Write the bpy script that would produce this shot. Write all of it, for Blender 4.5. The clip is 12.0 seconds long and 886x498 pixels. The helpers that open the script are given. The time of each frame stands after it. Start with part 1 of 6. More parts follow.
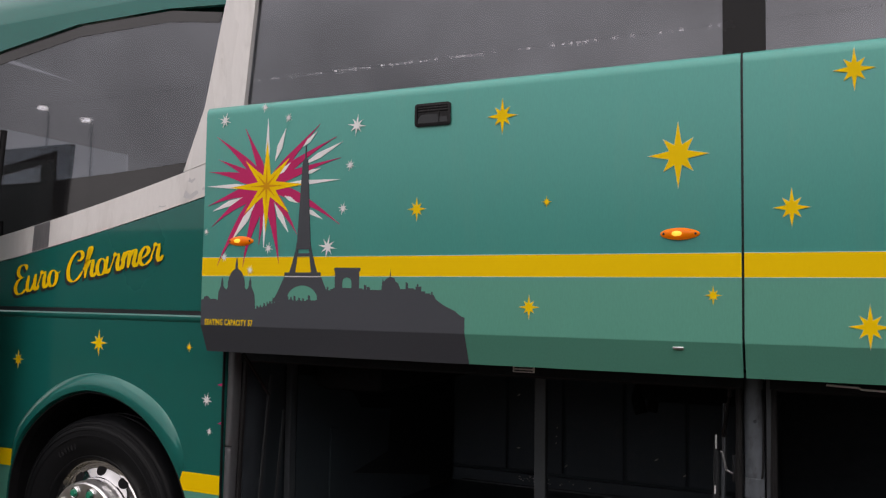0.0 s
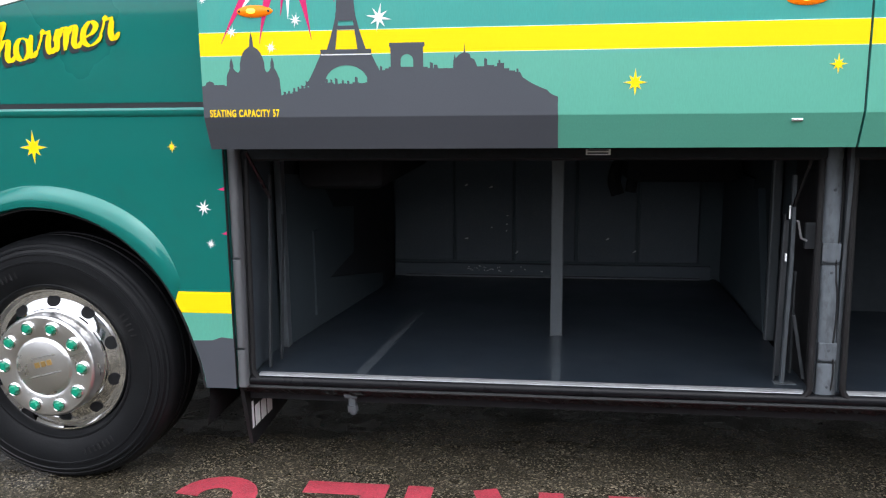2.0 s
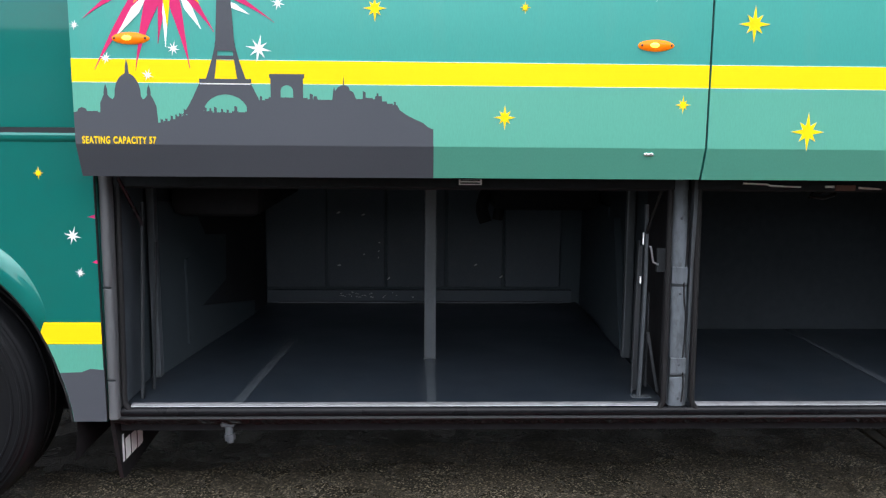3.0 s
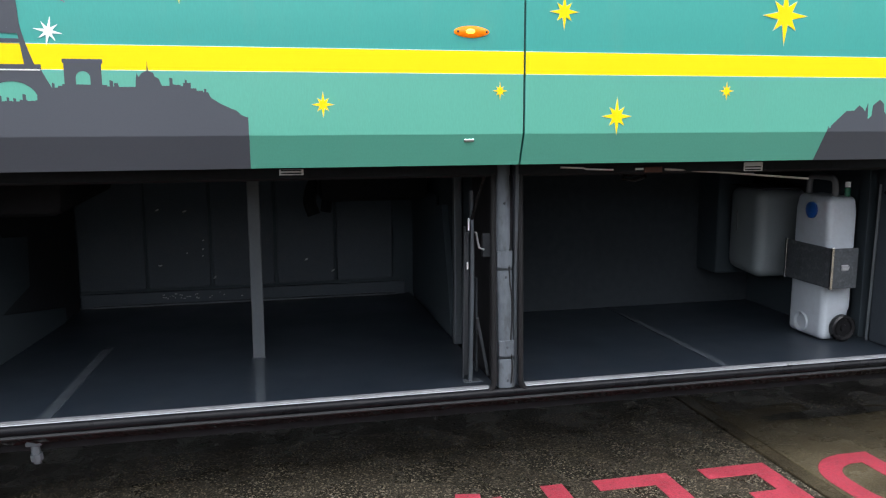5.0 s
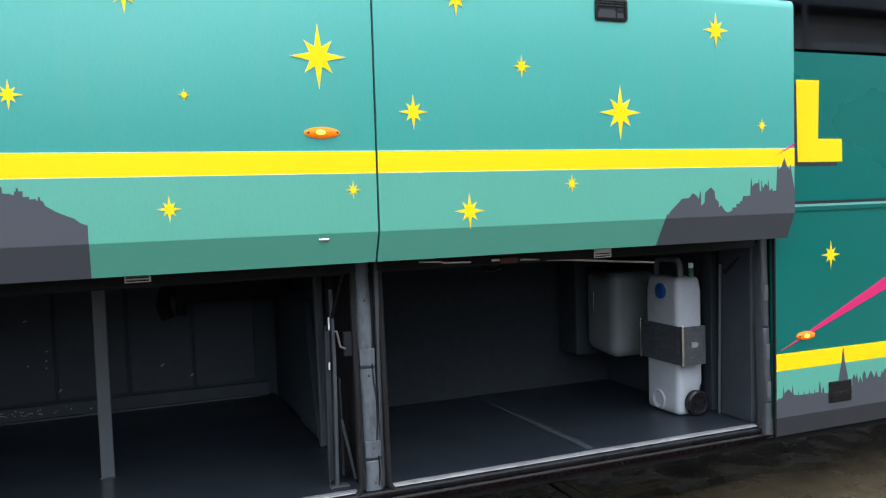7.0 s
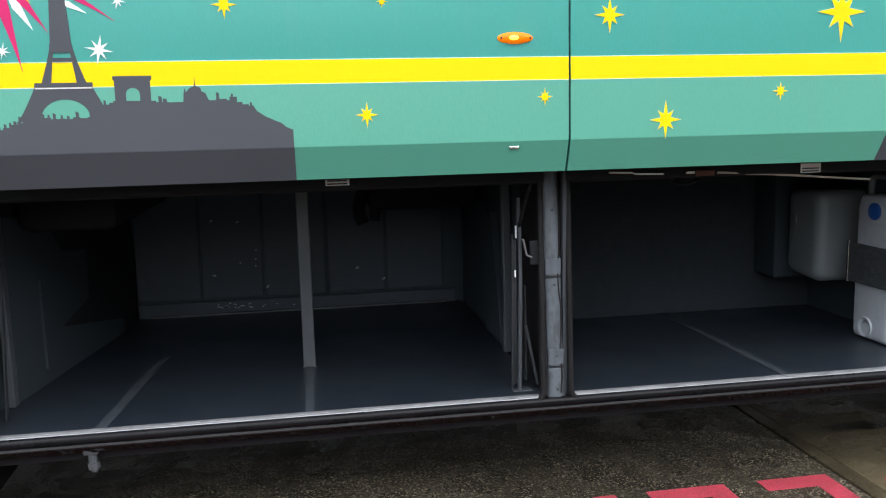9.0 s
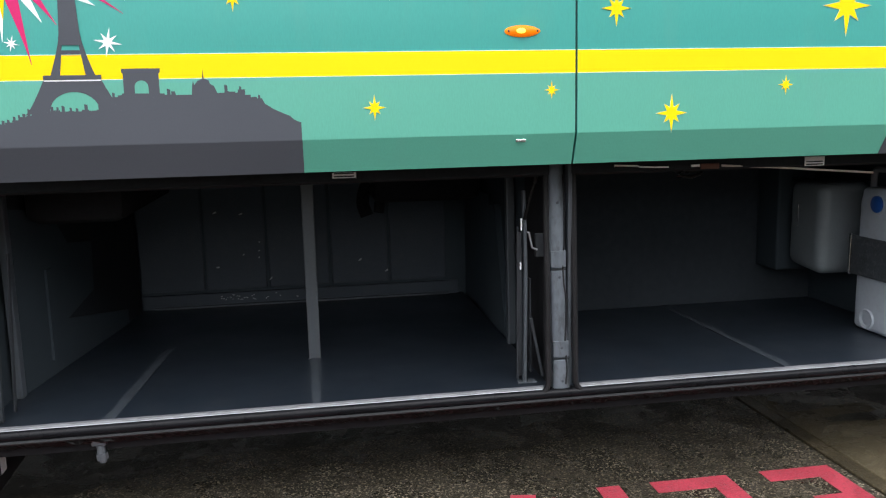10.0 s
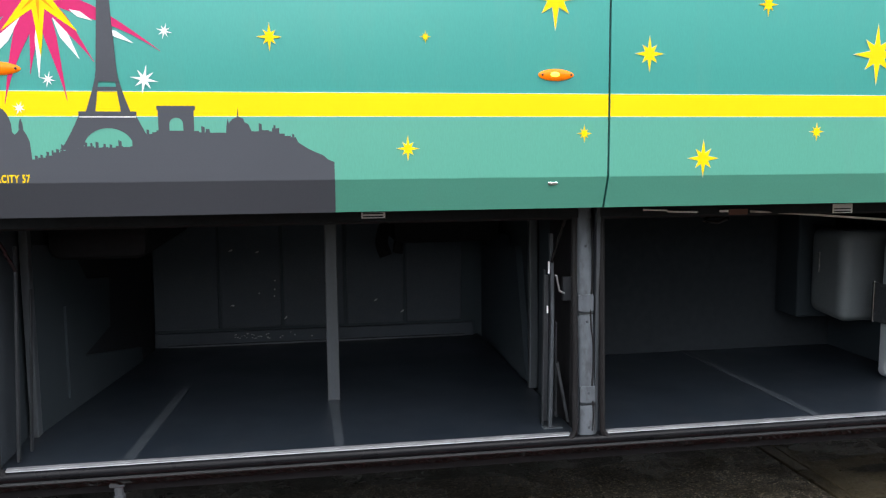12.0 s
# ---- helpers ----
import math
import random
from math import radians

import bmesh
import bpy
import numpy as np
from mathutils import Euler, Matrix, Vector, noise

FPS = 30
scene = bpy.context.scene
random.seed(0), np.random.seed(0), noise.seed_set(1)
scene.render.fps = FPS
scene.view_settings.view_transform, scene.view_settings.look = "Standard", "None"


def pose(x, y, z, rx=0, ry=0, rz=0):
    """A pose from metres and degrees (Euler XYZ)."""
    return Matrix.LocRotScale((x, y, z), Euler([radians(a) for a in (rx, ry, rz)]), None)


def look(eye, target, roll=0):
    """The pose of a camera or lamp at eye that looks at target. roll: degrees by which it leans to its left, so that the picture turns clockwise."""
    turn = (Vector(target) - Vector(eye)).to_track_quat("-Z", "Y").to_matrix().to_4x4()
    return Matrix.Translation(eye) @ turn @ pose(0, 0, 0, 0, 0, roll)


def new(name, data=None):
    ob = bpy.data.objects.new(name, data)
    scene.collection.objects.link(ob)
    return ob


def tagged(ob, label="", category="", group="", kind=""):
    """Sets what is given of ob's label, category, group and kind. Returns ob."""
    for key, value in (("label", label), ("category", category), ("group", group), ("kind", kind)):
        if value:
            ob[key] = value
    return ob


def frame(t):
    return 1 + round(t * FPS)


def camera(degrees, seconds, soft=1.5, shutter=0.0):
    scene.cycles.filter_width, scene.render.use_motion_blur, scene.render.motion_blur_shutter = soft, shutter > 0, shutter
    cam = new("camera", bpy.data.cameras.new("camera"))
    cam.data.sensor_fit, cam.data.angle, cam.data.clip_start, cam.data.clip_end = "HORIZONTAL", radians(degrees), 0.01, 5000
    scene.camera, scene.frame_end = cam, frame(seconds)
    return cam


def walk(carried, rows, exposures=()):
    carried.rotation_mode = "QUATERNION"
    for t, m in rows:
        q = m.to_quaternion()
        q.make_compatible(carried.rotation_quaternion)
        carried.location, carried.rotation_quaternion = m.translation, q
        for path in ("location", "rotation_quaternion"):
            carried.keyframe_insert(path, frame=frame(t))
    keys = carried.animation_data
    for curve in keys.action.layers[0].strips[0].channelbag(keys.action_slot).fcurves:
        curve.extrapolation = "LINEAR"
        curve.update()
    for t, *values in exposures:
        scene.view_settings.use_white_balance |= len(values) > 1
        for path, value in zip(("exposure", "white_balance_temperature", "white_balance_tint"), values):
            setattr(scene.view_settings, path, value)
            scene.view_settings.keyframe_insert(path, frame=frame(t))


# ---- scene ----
cam = camera(56.4, 12.0, soft=1.2, shutter=0.06)
PATH = [
    (0, (0.242, -2.954, 1.633), (-0.6, -1.144, 1.748), 0.8),
    (0.2, (0.075, -2.973, 1.633), (-0.784, -1.167, 1.671), 0.5),
    (0.5, (-0.134, -2.976, 1.626), (-0.976, -1.166, 1.497), 0.2),
    (0.8, (-0.356, -2.954, 1.597), (-1.153, -1.135, 1.366), 0.2),
    (1, (-0.468, -2.87, 1.543), (-1.258, -1.046, 1.321), -0.3),
    (1.2, (-0.573, -2.837, 1.588), (-1.36, -1.015, 1.343), -1.2),
    (1.5, (-0.734, -2.88, 1.59), (-1.414, -1.028, 1.267), -1.1),
    (2, (-0.973, -2.971, 1.572), (-1.237, -1.024, 1.202), -0.7),
    (2.2, (-1.01, -3.022, 1.56), (-1.202, -1.065, 1.196), -0.6),
    (2.5, (-1.031, -3.038, 1.57), (-1.059, -1.071, 1.21), 0.8),
    (3, (-1.023, -3.073, 1.586), (-0.957, -1.097, 1.28), 0.5),
    (3.2, (-1.022, -3.057, 1.59), (-0.922, -1.076, 1.335), 0.2),
    (4.8, (-0.983, -3.017, 1.572), (-0.568, -1.088, 1.247), -0.1),
    (5, (-0.963, -3.025, 1.56), (-0.516, -1.102, 1.243), -0.1),
    (5.5, (-0.947, -3.014, 1.565), (-0.406, -1.117, 1.238), -0.4),
    (6, (-0.915, -3.0, 1.568), (-0.305, -1.127, 1.225), -0.5),
    (6.5, (-0.902, -3.005, 1.589), (-0.193, -1.161, 1.276), -0.9),
    (6.7, (-0.905, -3.002, 1.601), (-0.148, -1.164, 1.383), -1.2),
    (8.3, (-0.899, -3.097, 1.571), (-0.433, -1.152, 1.577), -2.3),
    (8.5, (-0.86, -2.988, 1.558), (-0.485, -1.026, 1.446), -2.0),
    (8.7, (-0.867, -3.035, 1.576), (-0.548, -1.076, 1.329), -1.7),
    (9, (-0.924, -3.011, 1.569), (-0.609, -1.06, 1.266), -1.4),
    (9.5, (-0.947, -3.042, 1.588), (-0.631, -1.095, 1.258), -1.2),
    (10, (-0.96, -3.019, 1.576), (-0.639, -1.071, 1.252), -1.3),
    (10.5, (-0.959, -3.017, 1.571), (-0.579, -1.079, 1.255), -1.7),
    (11, (-0.97, -2.996, 1.57), (-0.516, -1.074, 1.26), -1.3),
    (11.5, (-1.006, -2.993, 1.57), (-0.567, -1.065, 1.27), -1.0),
    (12, (-1.07, -2.972, 1.58), (-0.739, -1.012, 1.352), -0.4),
]
EXPOSURE = [(0.0, -1.38, 7000, 20), (0.2, -1.45, 7000, 20), (0.35, -1.02, 6950, 19), (0.5, -0.53, 6900, 18), (0.7, -0.24, 6700, 14), (0.9, -0.13, 6450, 11), (1.1, -0.08, 6350, 13), (1.6, 0.0, 6300, 13), (3.0, 0.0, 6200, 13),
            (5.0, 0.0, 6250, 13), (6.5, 0.0, 5900, 12), (6.9, -0.05, 6000, 12), (8.3, -0.4, 7300, 15), (8.6, -0.2, 7100, 14), (9.0, -0.03, 6400, 13), (12.0, -0.03, 6400, 13)]
walk(cam, [(t, look(eye, target, roll)) for t, eye, target, roll in PATH], EXPOSURE)

# ---- world and light: wet, overcast morning ----
world = bpy.data.worlds.new("overcast_sky")
scene.world = world
world.use_nodes = True
wn = world.node_tree
wn.nodes.clear()
sky = wn.nodes.new("ShaderNodeTexSky")
sky.sky_type, sky.sun_disc = "NISHITA", False
sky.sun_elevation, sky.sun_rotation = radians(48), radians(160)
sky.air_density, sky.dust_density, sky.ozone_density = 1.0, 6.0, 1.0
veil = wn.nodes.new("ShaderNodeHueSaturation")
veil.inputs["Saturation"].default_value = 0.15
# the cloud sheet: brighter towards the zenith
where, parts_of, climb = wn.nodes.new("ShaderNodeTexCoord"), wn.nodes.new("ShaderNodeSeparateXYZ"), wn.nodes.new("ShaderNodeMapRange")
climb.inputs["From Min"].default_value, climb.inputs["From Max"].default_value = 0.0, 1.0
climb.inputs["To Min"].default_value, climb.inputs["To Max"].default_value = 4.2, 9.0
cloud = wn.nodes.new("ShaderNodeVectorMath")
cloud.operation = "SCALE"
cloud.inputs[0].default_value = (0.97, 1.0, 1.04)
blend = wn.nodes.new("ShaderNodeMix")
blend.data_type = "RGBA"
blend.inputs["Factor"].default_value = 0.8
back = wn.nodes.new("ShaderNodeBackground")
back.inputs["Strength"].default_value = 0.435
wout = wn.nodes.new("ShaderNodeOutputWorld")
wn.links.new(sky.outputs[0], veil.inputs["Color"])
wn.links.new(where.outputs["Generated"], parts_of.inputs[0])
wn.links.new(parts_of.outputs["Z"], climb.inputs["Value"])
patches, uneven, thick = wn.nodes.new("ShaderNodeTexNoise"), wn.nodes.new("ShaderNodeMapRange"), wn.nodes.new("ShaderNodeMath")
patches.inputs["Scale"].default_value, patches.inputs["Detail"].default_value = 3.2, 5
uneven.inputs["From Min"].default_value, uneven.inputs["From Max"].default_value = 0.35, 0.65
uneven.inputs["To Min"].default_value, uneven.inputs["To Max"].default_value = 0.62, 1.38
thick.operation = "MULTIPLY"
wn.links.new(where.outputs["Generated"], patches.inputs["Vector"])
wn.links.new(patches.outputs["Fac"], uneven.inputs["Value"])
wn.links.new(uneven.outputs[0], thick.inputs[0])
wn.links.new(climb.outputs[0], thick.inputs[1])
wn.links.new(thick.outputs[0], cloud.inputs["Scale"])
wn.links.new(veil.outputs[0], blend.inputs["A"])
wn.links.new(cloud.outputs[0], blend.inputs["B"])
wn.links.new(blend.outputs["Result"], back.inputs["Color"])
wn.links.new(back.outputs[0], wout.inputs["Surface"])
sun_data = bpy.data.lights.new("sun", "SUN")
sun_data.energy, sun_data.angle, sun_data.color = 0.5, radians(35), (1.0, 0.98, 0.95)
sun = new("sun", sun_data)
sun.matrix_world = look((-4, -9, 12), (0, 0, 0))


# ---- materials ----
def material(name, base, rough=0.5, metal=0.0, coat=0.0, spread=0.12, grain=60.0, blotch=2.5, bump=0.05, rough_spread=0.1,
             dirt=None, dirt_amount=0.0, dirt_scale=6.0, emit=None, emit_strength=0.0, streak=1.0, detail=6.0, gloss=0.5):
    """A surface with two scales of variation in colour and roughness, a fine relief and optional dirt."""
    m = bpy.data.materials.new(name)
    m.use_nodes = True
    n, l = m.node_tree.nodes, m.node_tree.links
    b = n["Principled BSDF"]
    co = n.new("ShaderNodeTexCoord")
    mp = n.new("ShaderNodeMapping")
    mp.inputs["Scale"].default_value = (1, 1, 1.0 / streak)
    l.new(co.outputs["Object"], mp.inputs["Vector"])
    fine, wide = n.new("ShaderNodeTexNoise"), n.new("ShaderNodeTexNoise")
    for t, s in ((fine, grain), (wide, blotch)):
        t.inputs["Scale"].default_value = s
        t.inputs["Detail"].default_value = detail
        l.new(mp.outputs[0], t.inputs["Vector"])
    both = n.new("ShaderNodeMath")
    both.operation = "ADD"
    l.new(fine.outputs["Fac"], both.inputs[0])
    l.new(wide.outputs["Fac"], both.inputs[1])
    span = n.new("ShaderNodeMapRange")
    span.inputs["From Min"].default_value, span.inputs["From Max"].default_value = 0.6, 1.4
    span.inputs["To Min"].default_value, span.inputs["To Max"].default_value = 1 - spread, 1 + spread
    l.new(both.outputs[0], span.inputs["Value"])
    tint = n.new("ShaderNodeVectorMath")
    tint.operation = "SCALE"
    tint.inputs[0].default_value = base
    l.new(span.outputs[0], tint.inputs["Scale"])
    colour = tint.outputs[0]
    if dirt_amount:
        patch = n.new("ShaderNodeTexNoise")
        patch.inputs["Scale"].default_value = dirt_scale
        patch.inputs["Detail"].default_value = 8
        patch.inputs["Roughness"].default_value = 0.7
        l.new(mp.outputs[0], patch.inputs["Vector"])
        pr = n.new("ShaderNodeMapRange")
        pr.inputs["From Min"].default_value, pr.inputs["From Max"].default_value = 0.52, 0.72
        pr.inputs["To Max"].default_value = dirt_amount
        l.new(patch.outputs["Fac"], pr.inputs["Value"])
        mix = n.new("ShaderNodeMix")
        mix.data_type = "RGBA"
        mix.inputs["B"].default_value = (*(dirt or (0.05, 0.045, 0.04)), 1)
        l.new(pr.outputs[0], mix.inputs["Factor"])
        l.new(colour, mix.inputs["A"])
        colour = mix.outputs["Result"]
    l.new(colour, b.inputs["Base Color"])
    rr = n.new("ShaderNodeMapRange")
    rr.inputs["From Min"].default_value, rr.inputs["From Max"].default_value = 0.3, 0.7
    rr.inputs["To Min"].default_value = max(0.02, rough - rough_spread)
    rr.inputs["To Max"].default_value = min(1.0, rough + rough_spread)
    l.new(wide.outputs["Fac"], rr.inputs["Value"])
    l.new(rr.outputs[0], b.inputs["Roughness"])
    b.inputs["Metallic"].default_value = metal
    b.inputs["Specular IOR Level"].default_value = gloss
    b.inputs["Coat Weight"].default_value = coat
    b.inputs["Coat Roughness"].default_value = 0.04
    if bump:
        bp = n.new("ShaderNodeBump")
        bp.inputs["Strength"].default_value = bump
        bp.inputs["Distance"].default_value = 0.004
        l.new(fine.outputs["Fac"], bp.inputs["Height"])
        l.new(bp.outputs[0], b.inputs["Normal"])
    if emit:
        b.inputs["Emission Color"].default_value = (*emit, 1)
        b.inputs["Emission Strength"].default_value = emit_strength
    return m


def tinted_glass(name, through_tint, mirror):
    """A glass face: tinted light passes, and the gloss grows towards grazing views."""
    m = bpy.data.materials.new(name)
    m.use_nodes = True
    n, l = m.node_tree.nodes, m.node_tree.links
    n.clear()
    out, mix = n.new("ShaderNodeOutputMaterial"), n.new("ShaderNodeMixShader")
    clear, gloss, facing = n.new("ShaderNodeBsdfTransparent"), n.new("ShaderNodeBsdfGlossy"), n.new("ShaderNodeLayerWeight")
    clear.inputs["Color"].default_value = (*through_tint, 1)
    gloss.inputs["Roughness"].default_value = 0.03
    gloss.inputs["Color"].default_value = (0.84, 0.87, 0.93, 1)
    facing.inputs["Blend"].default_value = 0.5
    steep, scale = n.new("ShaderNodeMath"), n.new("ShaderNodeMath")
    steep.operation, scale.operation = "POWER", "MULTIPLY_ADD"
    steep.inputs[1].default_value = 5.0
    scale.inputs[1].default_value, scale.inputs[2].default_value = 1 - mirror, mirror
    l.new(facing.outputs["Facing"], steep.inputs[0])
    l.new(steep.outputs[0], scale.inputs[0])
    l.new(scale.outputs[0], mix.inputs["Fac"])
    l.new(clear.outputs[0], mix.inputs[1])
    l.new(gloss.outputs[0], mix.inputs[2])
    l.new(mix.outputs[0], out.inputs["Surface"])
    return m


def wet_ground(name, low, high, pebble, strength, wear=(0.78, 1.18), smear=(1, 1, 1)):
    """Wet exposed-aggregate concrete: small stones, damp dark patches and shiny films of water."""
    m = bpy.data.materials.new(name)
    m.use_nodes = True
    n, l = m.node_tree.nodes, m.node_tree.links
    b = n["Principled BSDF"]
    co = n.new("ShaderNodeTexCoord")
    stone, grit, damp, film = (n.new("ShaderNodeTexVoronoi"), n.new("ShaderNodeTexNoise"), n.new("ShaderNodeTexNoise"), n.new("ShaderNodeTexNoise"))
    stone.inputs["Scale"].default_value = pebble
    for t, s, d in ((grit, 260, 4), (damp, 1.1, 9), (film, 4.0, 8)):
        t.inputs["Scale"].default_value, t.inputs["Detail"].default_value = s, d
        t.inputs["Roughness"].default_value = 0.62
    for t in (stone, grit, film):
        l.new(co.outputs["Object"], t.inputs["Vector"])
    drawn = n.new("ShaderNodeMapping")
    drawn.inputs["Scale"].default_value = smear
    l.new(co.outputs["Object"], drawn.inputs["Vector"])
    l.new(drawn.outputs[0], damp.inputs["Vector"])
    sep = n.new("ShaderNodeSeparateColor")
    l.new(stone.outputs["Color"], sep.inputs[0])
    ramp = n.new("ShaderNodeValToRGB")
    ramp.color_ramp.elements[0].color, ramp.color_ramp.elements[1].color = (*low, 1), (*high, 1)
    ramp.color_ramp.elements[0].position, ramp.color_ramp.elements[1].position = 0.30, 1.0
    mid = ramp.color_ramp.elements.new(0.80)
    mid.color = (*[a + 0.15 * (c - a) for a, c in zip(low, high)], 1)
    l.new(sep.outputs[0], ramp.inputs[0])
    dr = n.new("ShaderNodeMapRange")
    dr.inputs["From Min"].default_value, dr.inputs["From Max"].default_value = 0.35, 0.65
    dr.inputs["To Min"].default_value, dr.inputs["To Max"].default_value = wear
    l.new(damp.outputs["Fac"], dr.inputs["Value"])
    sc = n.new("ShaderNodeVectorMath")
    sc.operation = "SCALE"
    l.new(ramp.outputs[0], sc.inputs[0])
    l.new(dr.outputs[0], sc.inputs["Scale"])
    l.new(sc.outputs[0], b.inputs["Base Color"])
    fr = n.new("ShaderNodeMapRange")
    fr.inputs["From Min"].default_value, fr.inputs["From Max"].default_value = 0.38, 0.62
    fr.inputs["To Min"].default_value, fr.inputs["To Max"].default_value = 0.16, 0.42
    b.inputs["Specular IOR Level"].default_value = 0.05
    l.new(film.outputs["Fac"], fr.inputs["Value"])
    l.new(fr.outputs[0], b.inputs["Roughness"])
    add = n.new("ShaderNodeMath")
    add.operation = "SUBTRACT"
    l.new(grit.outputs["Fac"], add.inputs[0])
    l.new(stone.outputs["Distance"], add.inputs[1])
    bp = n.new("ShaderNodeBump")
    bp.inputs["Strength"].default_value, bp.inputs["Distance"].default_value = strength, 0.006
    l.new(add.outputs[0], bp.inputs["Height"])
    l.new(bp.outputs[0], b.inputs["Normal"])
    return m


GREEN = material("deep_green_coach_paint", (0.002, 0.150, 0.127), 0.30, 0.2, 0.75, 0.05, 300, 0.8, 0.01, 0.05, (0.02, 0.12, 0.1), 0.25, 9, gloss=0.2)
TEAL = material("faded_green_hatch_paint", (0.053, 0.360, 0.306), 0.42, 0.15, 0.55, 0.08, 300, 0.7, 0.01, 0.08, (0.10, 0.34, 0.28), 0.35, 5, streak=5)
MINT = material("mid_green_coach_paint", (0.098, 0.385, 0.285), 0.42, 0.15, 0.50, 0.08, 300, 0.7, 0.01, 0.08, (0.12, 0.34, 0.27), 0.35, 5, streak=5)
for dull in (TEAL, MINT):
    dull.node_tree.nodes["Principled BSDF"].inputs["Coat Roughness"].default_value = 0.28
WHITE = material("white_coach_paint", (0.80, 0.79, 0.775), 0.30, 0, 1.0, 0.04, 80, 2, 0.01, 0.08, (0.55, 0.53, 0.50), 0.5, 7, streak=4)
YELLOW = material("yellow_vinyl", (0.95, 0.625, 0.002), 0.5, 0, 0.0, 0.03, 200, 2, 0.0, gloss=0.10)
PALE = material("pale_vinyl_edge", (0.75, 0.78, 0.62), 0.4, 0, 0.1, 0.03, 200, 2, 0.0)
ORANGE = material("amber_vinyl", (0.72, 0.32, 0.006), 0.5, 0, 0.0, 0.03, 200, 2, 0.0, gloss=0.12)
MAGENTA = material("magenta_vinyl", (0.56, 0.022, 0.135), 0.45, 0, 0.0, 0.06, 120, 3, 0.0, gloss=0.2)
STICKER = material("white_vinyl", (0.86, 0.87, 0.88), 0.45, 0, 0.0, 0.03, 200, 2, 0.0, gloss=0.3)
SLATE = material("slate_grey_vinyl", (0.062, 0.068, 0.081), 0.5, 0, 0.05, 0.06, 200, 3, 0.01, gloss=0.3)
INK = material("dark_shadow_vinyl", (0.012, 0.016, 0.02), 0.45, 0, 0.2, 0.05, 200, 3, 0.0)
RUBBER = material("black_rubber", (0.012, 0.012, 0.013), 0.6, 0, 0, 0.2, 160, 6, 0.2, 0.12, (0.036, 0.040, 0.044), 0.35, 18, gloss=0.2)
TYRE = material("tyre_rubber", (0.0068, 0.0074, 0.0086), 0.45, 0, 0, 0.18, 120, 5, 0.12, 0.1, (0.014, 0.015, 0.017), 0.35, 14, gloss=0.16)
CHROME = material("polished_steel", (0.86, 0.86, 0.87), 0.06, 1.0, 0, 0.03, 200, 6, 0.008, 0.03)
BRUSHED = material("brushed_hub_steel", (0.80, 0.795, 0.79), 0.31, 1.0, 0, 0.06, 240, 8, 0.04, 0.06)
NUT_GREEN = material("green_nut_cap", (0.0, 0.23, 0.13), 0.3, 0, 0.3, 0.08, 200, 9, 0.0)
BRASS = material("brass_coloured_badge", (0.62, 0.42, 0.16), 0.3, 0.8, 0, 0.05)
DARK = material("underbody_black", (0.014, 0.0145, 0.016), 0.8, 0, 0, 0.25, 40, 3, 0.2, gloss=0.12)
PLASTIC = material("black_plastic", (0.010, 0.010, 0.011), 0.25, 0, 0.0, 0.1, 150, 6, 0.02, gloss=0.25)
BAY_FLOOR = material("bay_floor_vinyl", (0.0133, 0.0187, 0.0258), 0.36, 0, 0.0, 0.12, 400, 2, 0.04, 0.08, (0.055, 0.058, 0.062), 0.3, 7, gloss=0.45)
BAY_TAPE = material("grey_floor_tape", (0.0350, 0.0430, 0.0515), 0.5, 0, 0, 0.12, 200, 6, 0.03, gloss=0.3)
BAY_WALL = material("bay_carpet_lining", (0.0312, 0.0420, 0.0500), 0.9, 0, 0, 0.2, 320, 3, 0.3, gloss=0.2)
FELT = material("speckled_grey_felt", (0.0405, 0.0500, 0.0597), 0.95, 0, 0, 0.35, 420, 6, 0.5, gloss=0.1)
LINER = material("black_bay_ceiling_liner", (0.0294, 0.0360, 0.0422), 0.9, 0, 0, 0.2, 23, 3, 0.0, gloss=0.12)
BAY_PANEL = material("bay_grey_panel", (0.0662, 0.0810, 0.0948), 0.7, 0, 0, 0.15, 120, 2.5, 0.08, 0.1, (0.11, 0.11, 0.108), 0.25, 12, gloss=0.2)
FRAME = material("grey_painted_frame", (0.0644, 0.0750, 0.0855), 0.5, 0.1, 0, 0.2, 60, 5, 0.08, 0.12, (0.035, 0.032, 0.030), 0.8, 10, streak=3, gloss=0.25)
FRONT_POST = material("grey_post_paint", (0.105, 0.110, 0.118), 0.45, 0.1, 0, 0.15, 60, 4, 0.06, 0.1, (0.05, 0.048, 0.046), 0.6, 9, streak=4, gloss=0.3)
PILLAR = material("worn_pillar_paint", (0.1104, 0.1280, 0.1463), 0.5, 0.1, 0, 0.3, 40, 5, 0.12, 0.12, (0.035, 0.034, 0.033), 0.95, 16, streak=2.5, gloss=0.3)
ARM = material("dark_grey_arm_paint", (0.032, 0.036, 0.041), 0.5, 0.1, 0, 0.15, 60, 5, 0.05, 0.1, (0.02, 0.02, 0.02), 0.5, 10, gloss=0.25)
STEEL_GREY = material("grey_steel_post", (0.0782, 0.0900, 0.1009), 0.45, 0.3, 0, 0.1, 90, 5, 0.04)
ALUMINIUM = material("worn_aluminium_sill", (0.36, 0.372, 0.39), 0.42, 0.7, 0, 0.12, 140, 10, 0.06, 0.1, (0.10, 0.10, 0.105), 0.5, 20)
TANK = material("milky_polyethylene", (0.375, 0.415, 0.455), 0.45, 0, 0.05, 0.07, 50, 6, 0.04, 0.08, (0.3, 0.3, 0.3), 0.35, 14)
BOX_GREY = material("light_grey_moulding", (0.145, 0.168, 0.178), 0.55, 0, 0, 0.06, 80, 4, 0.04)
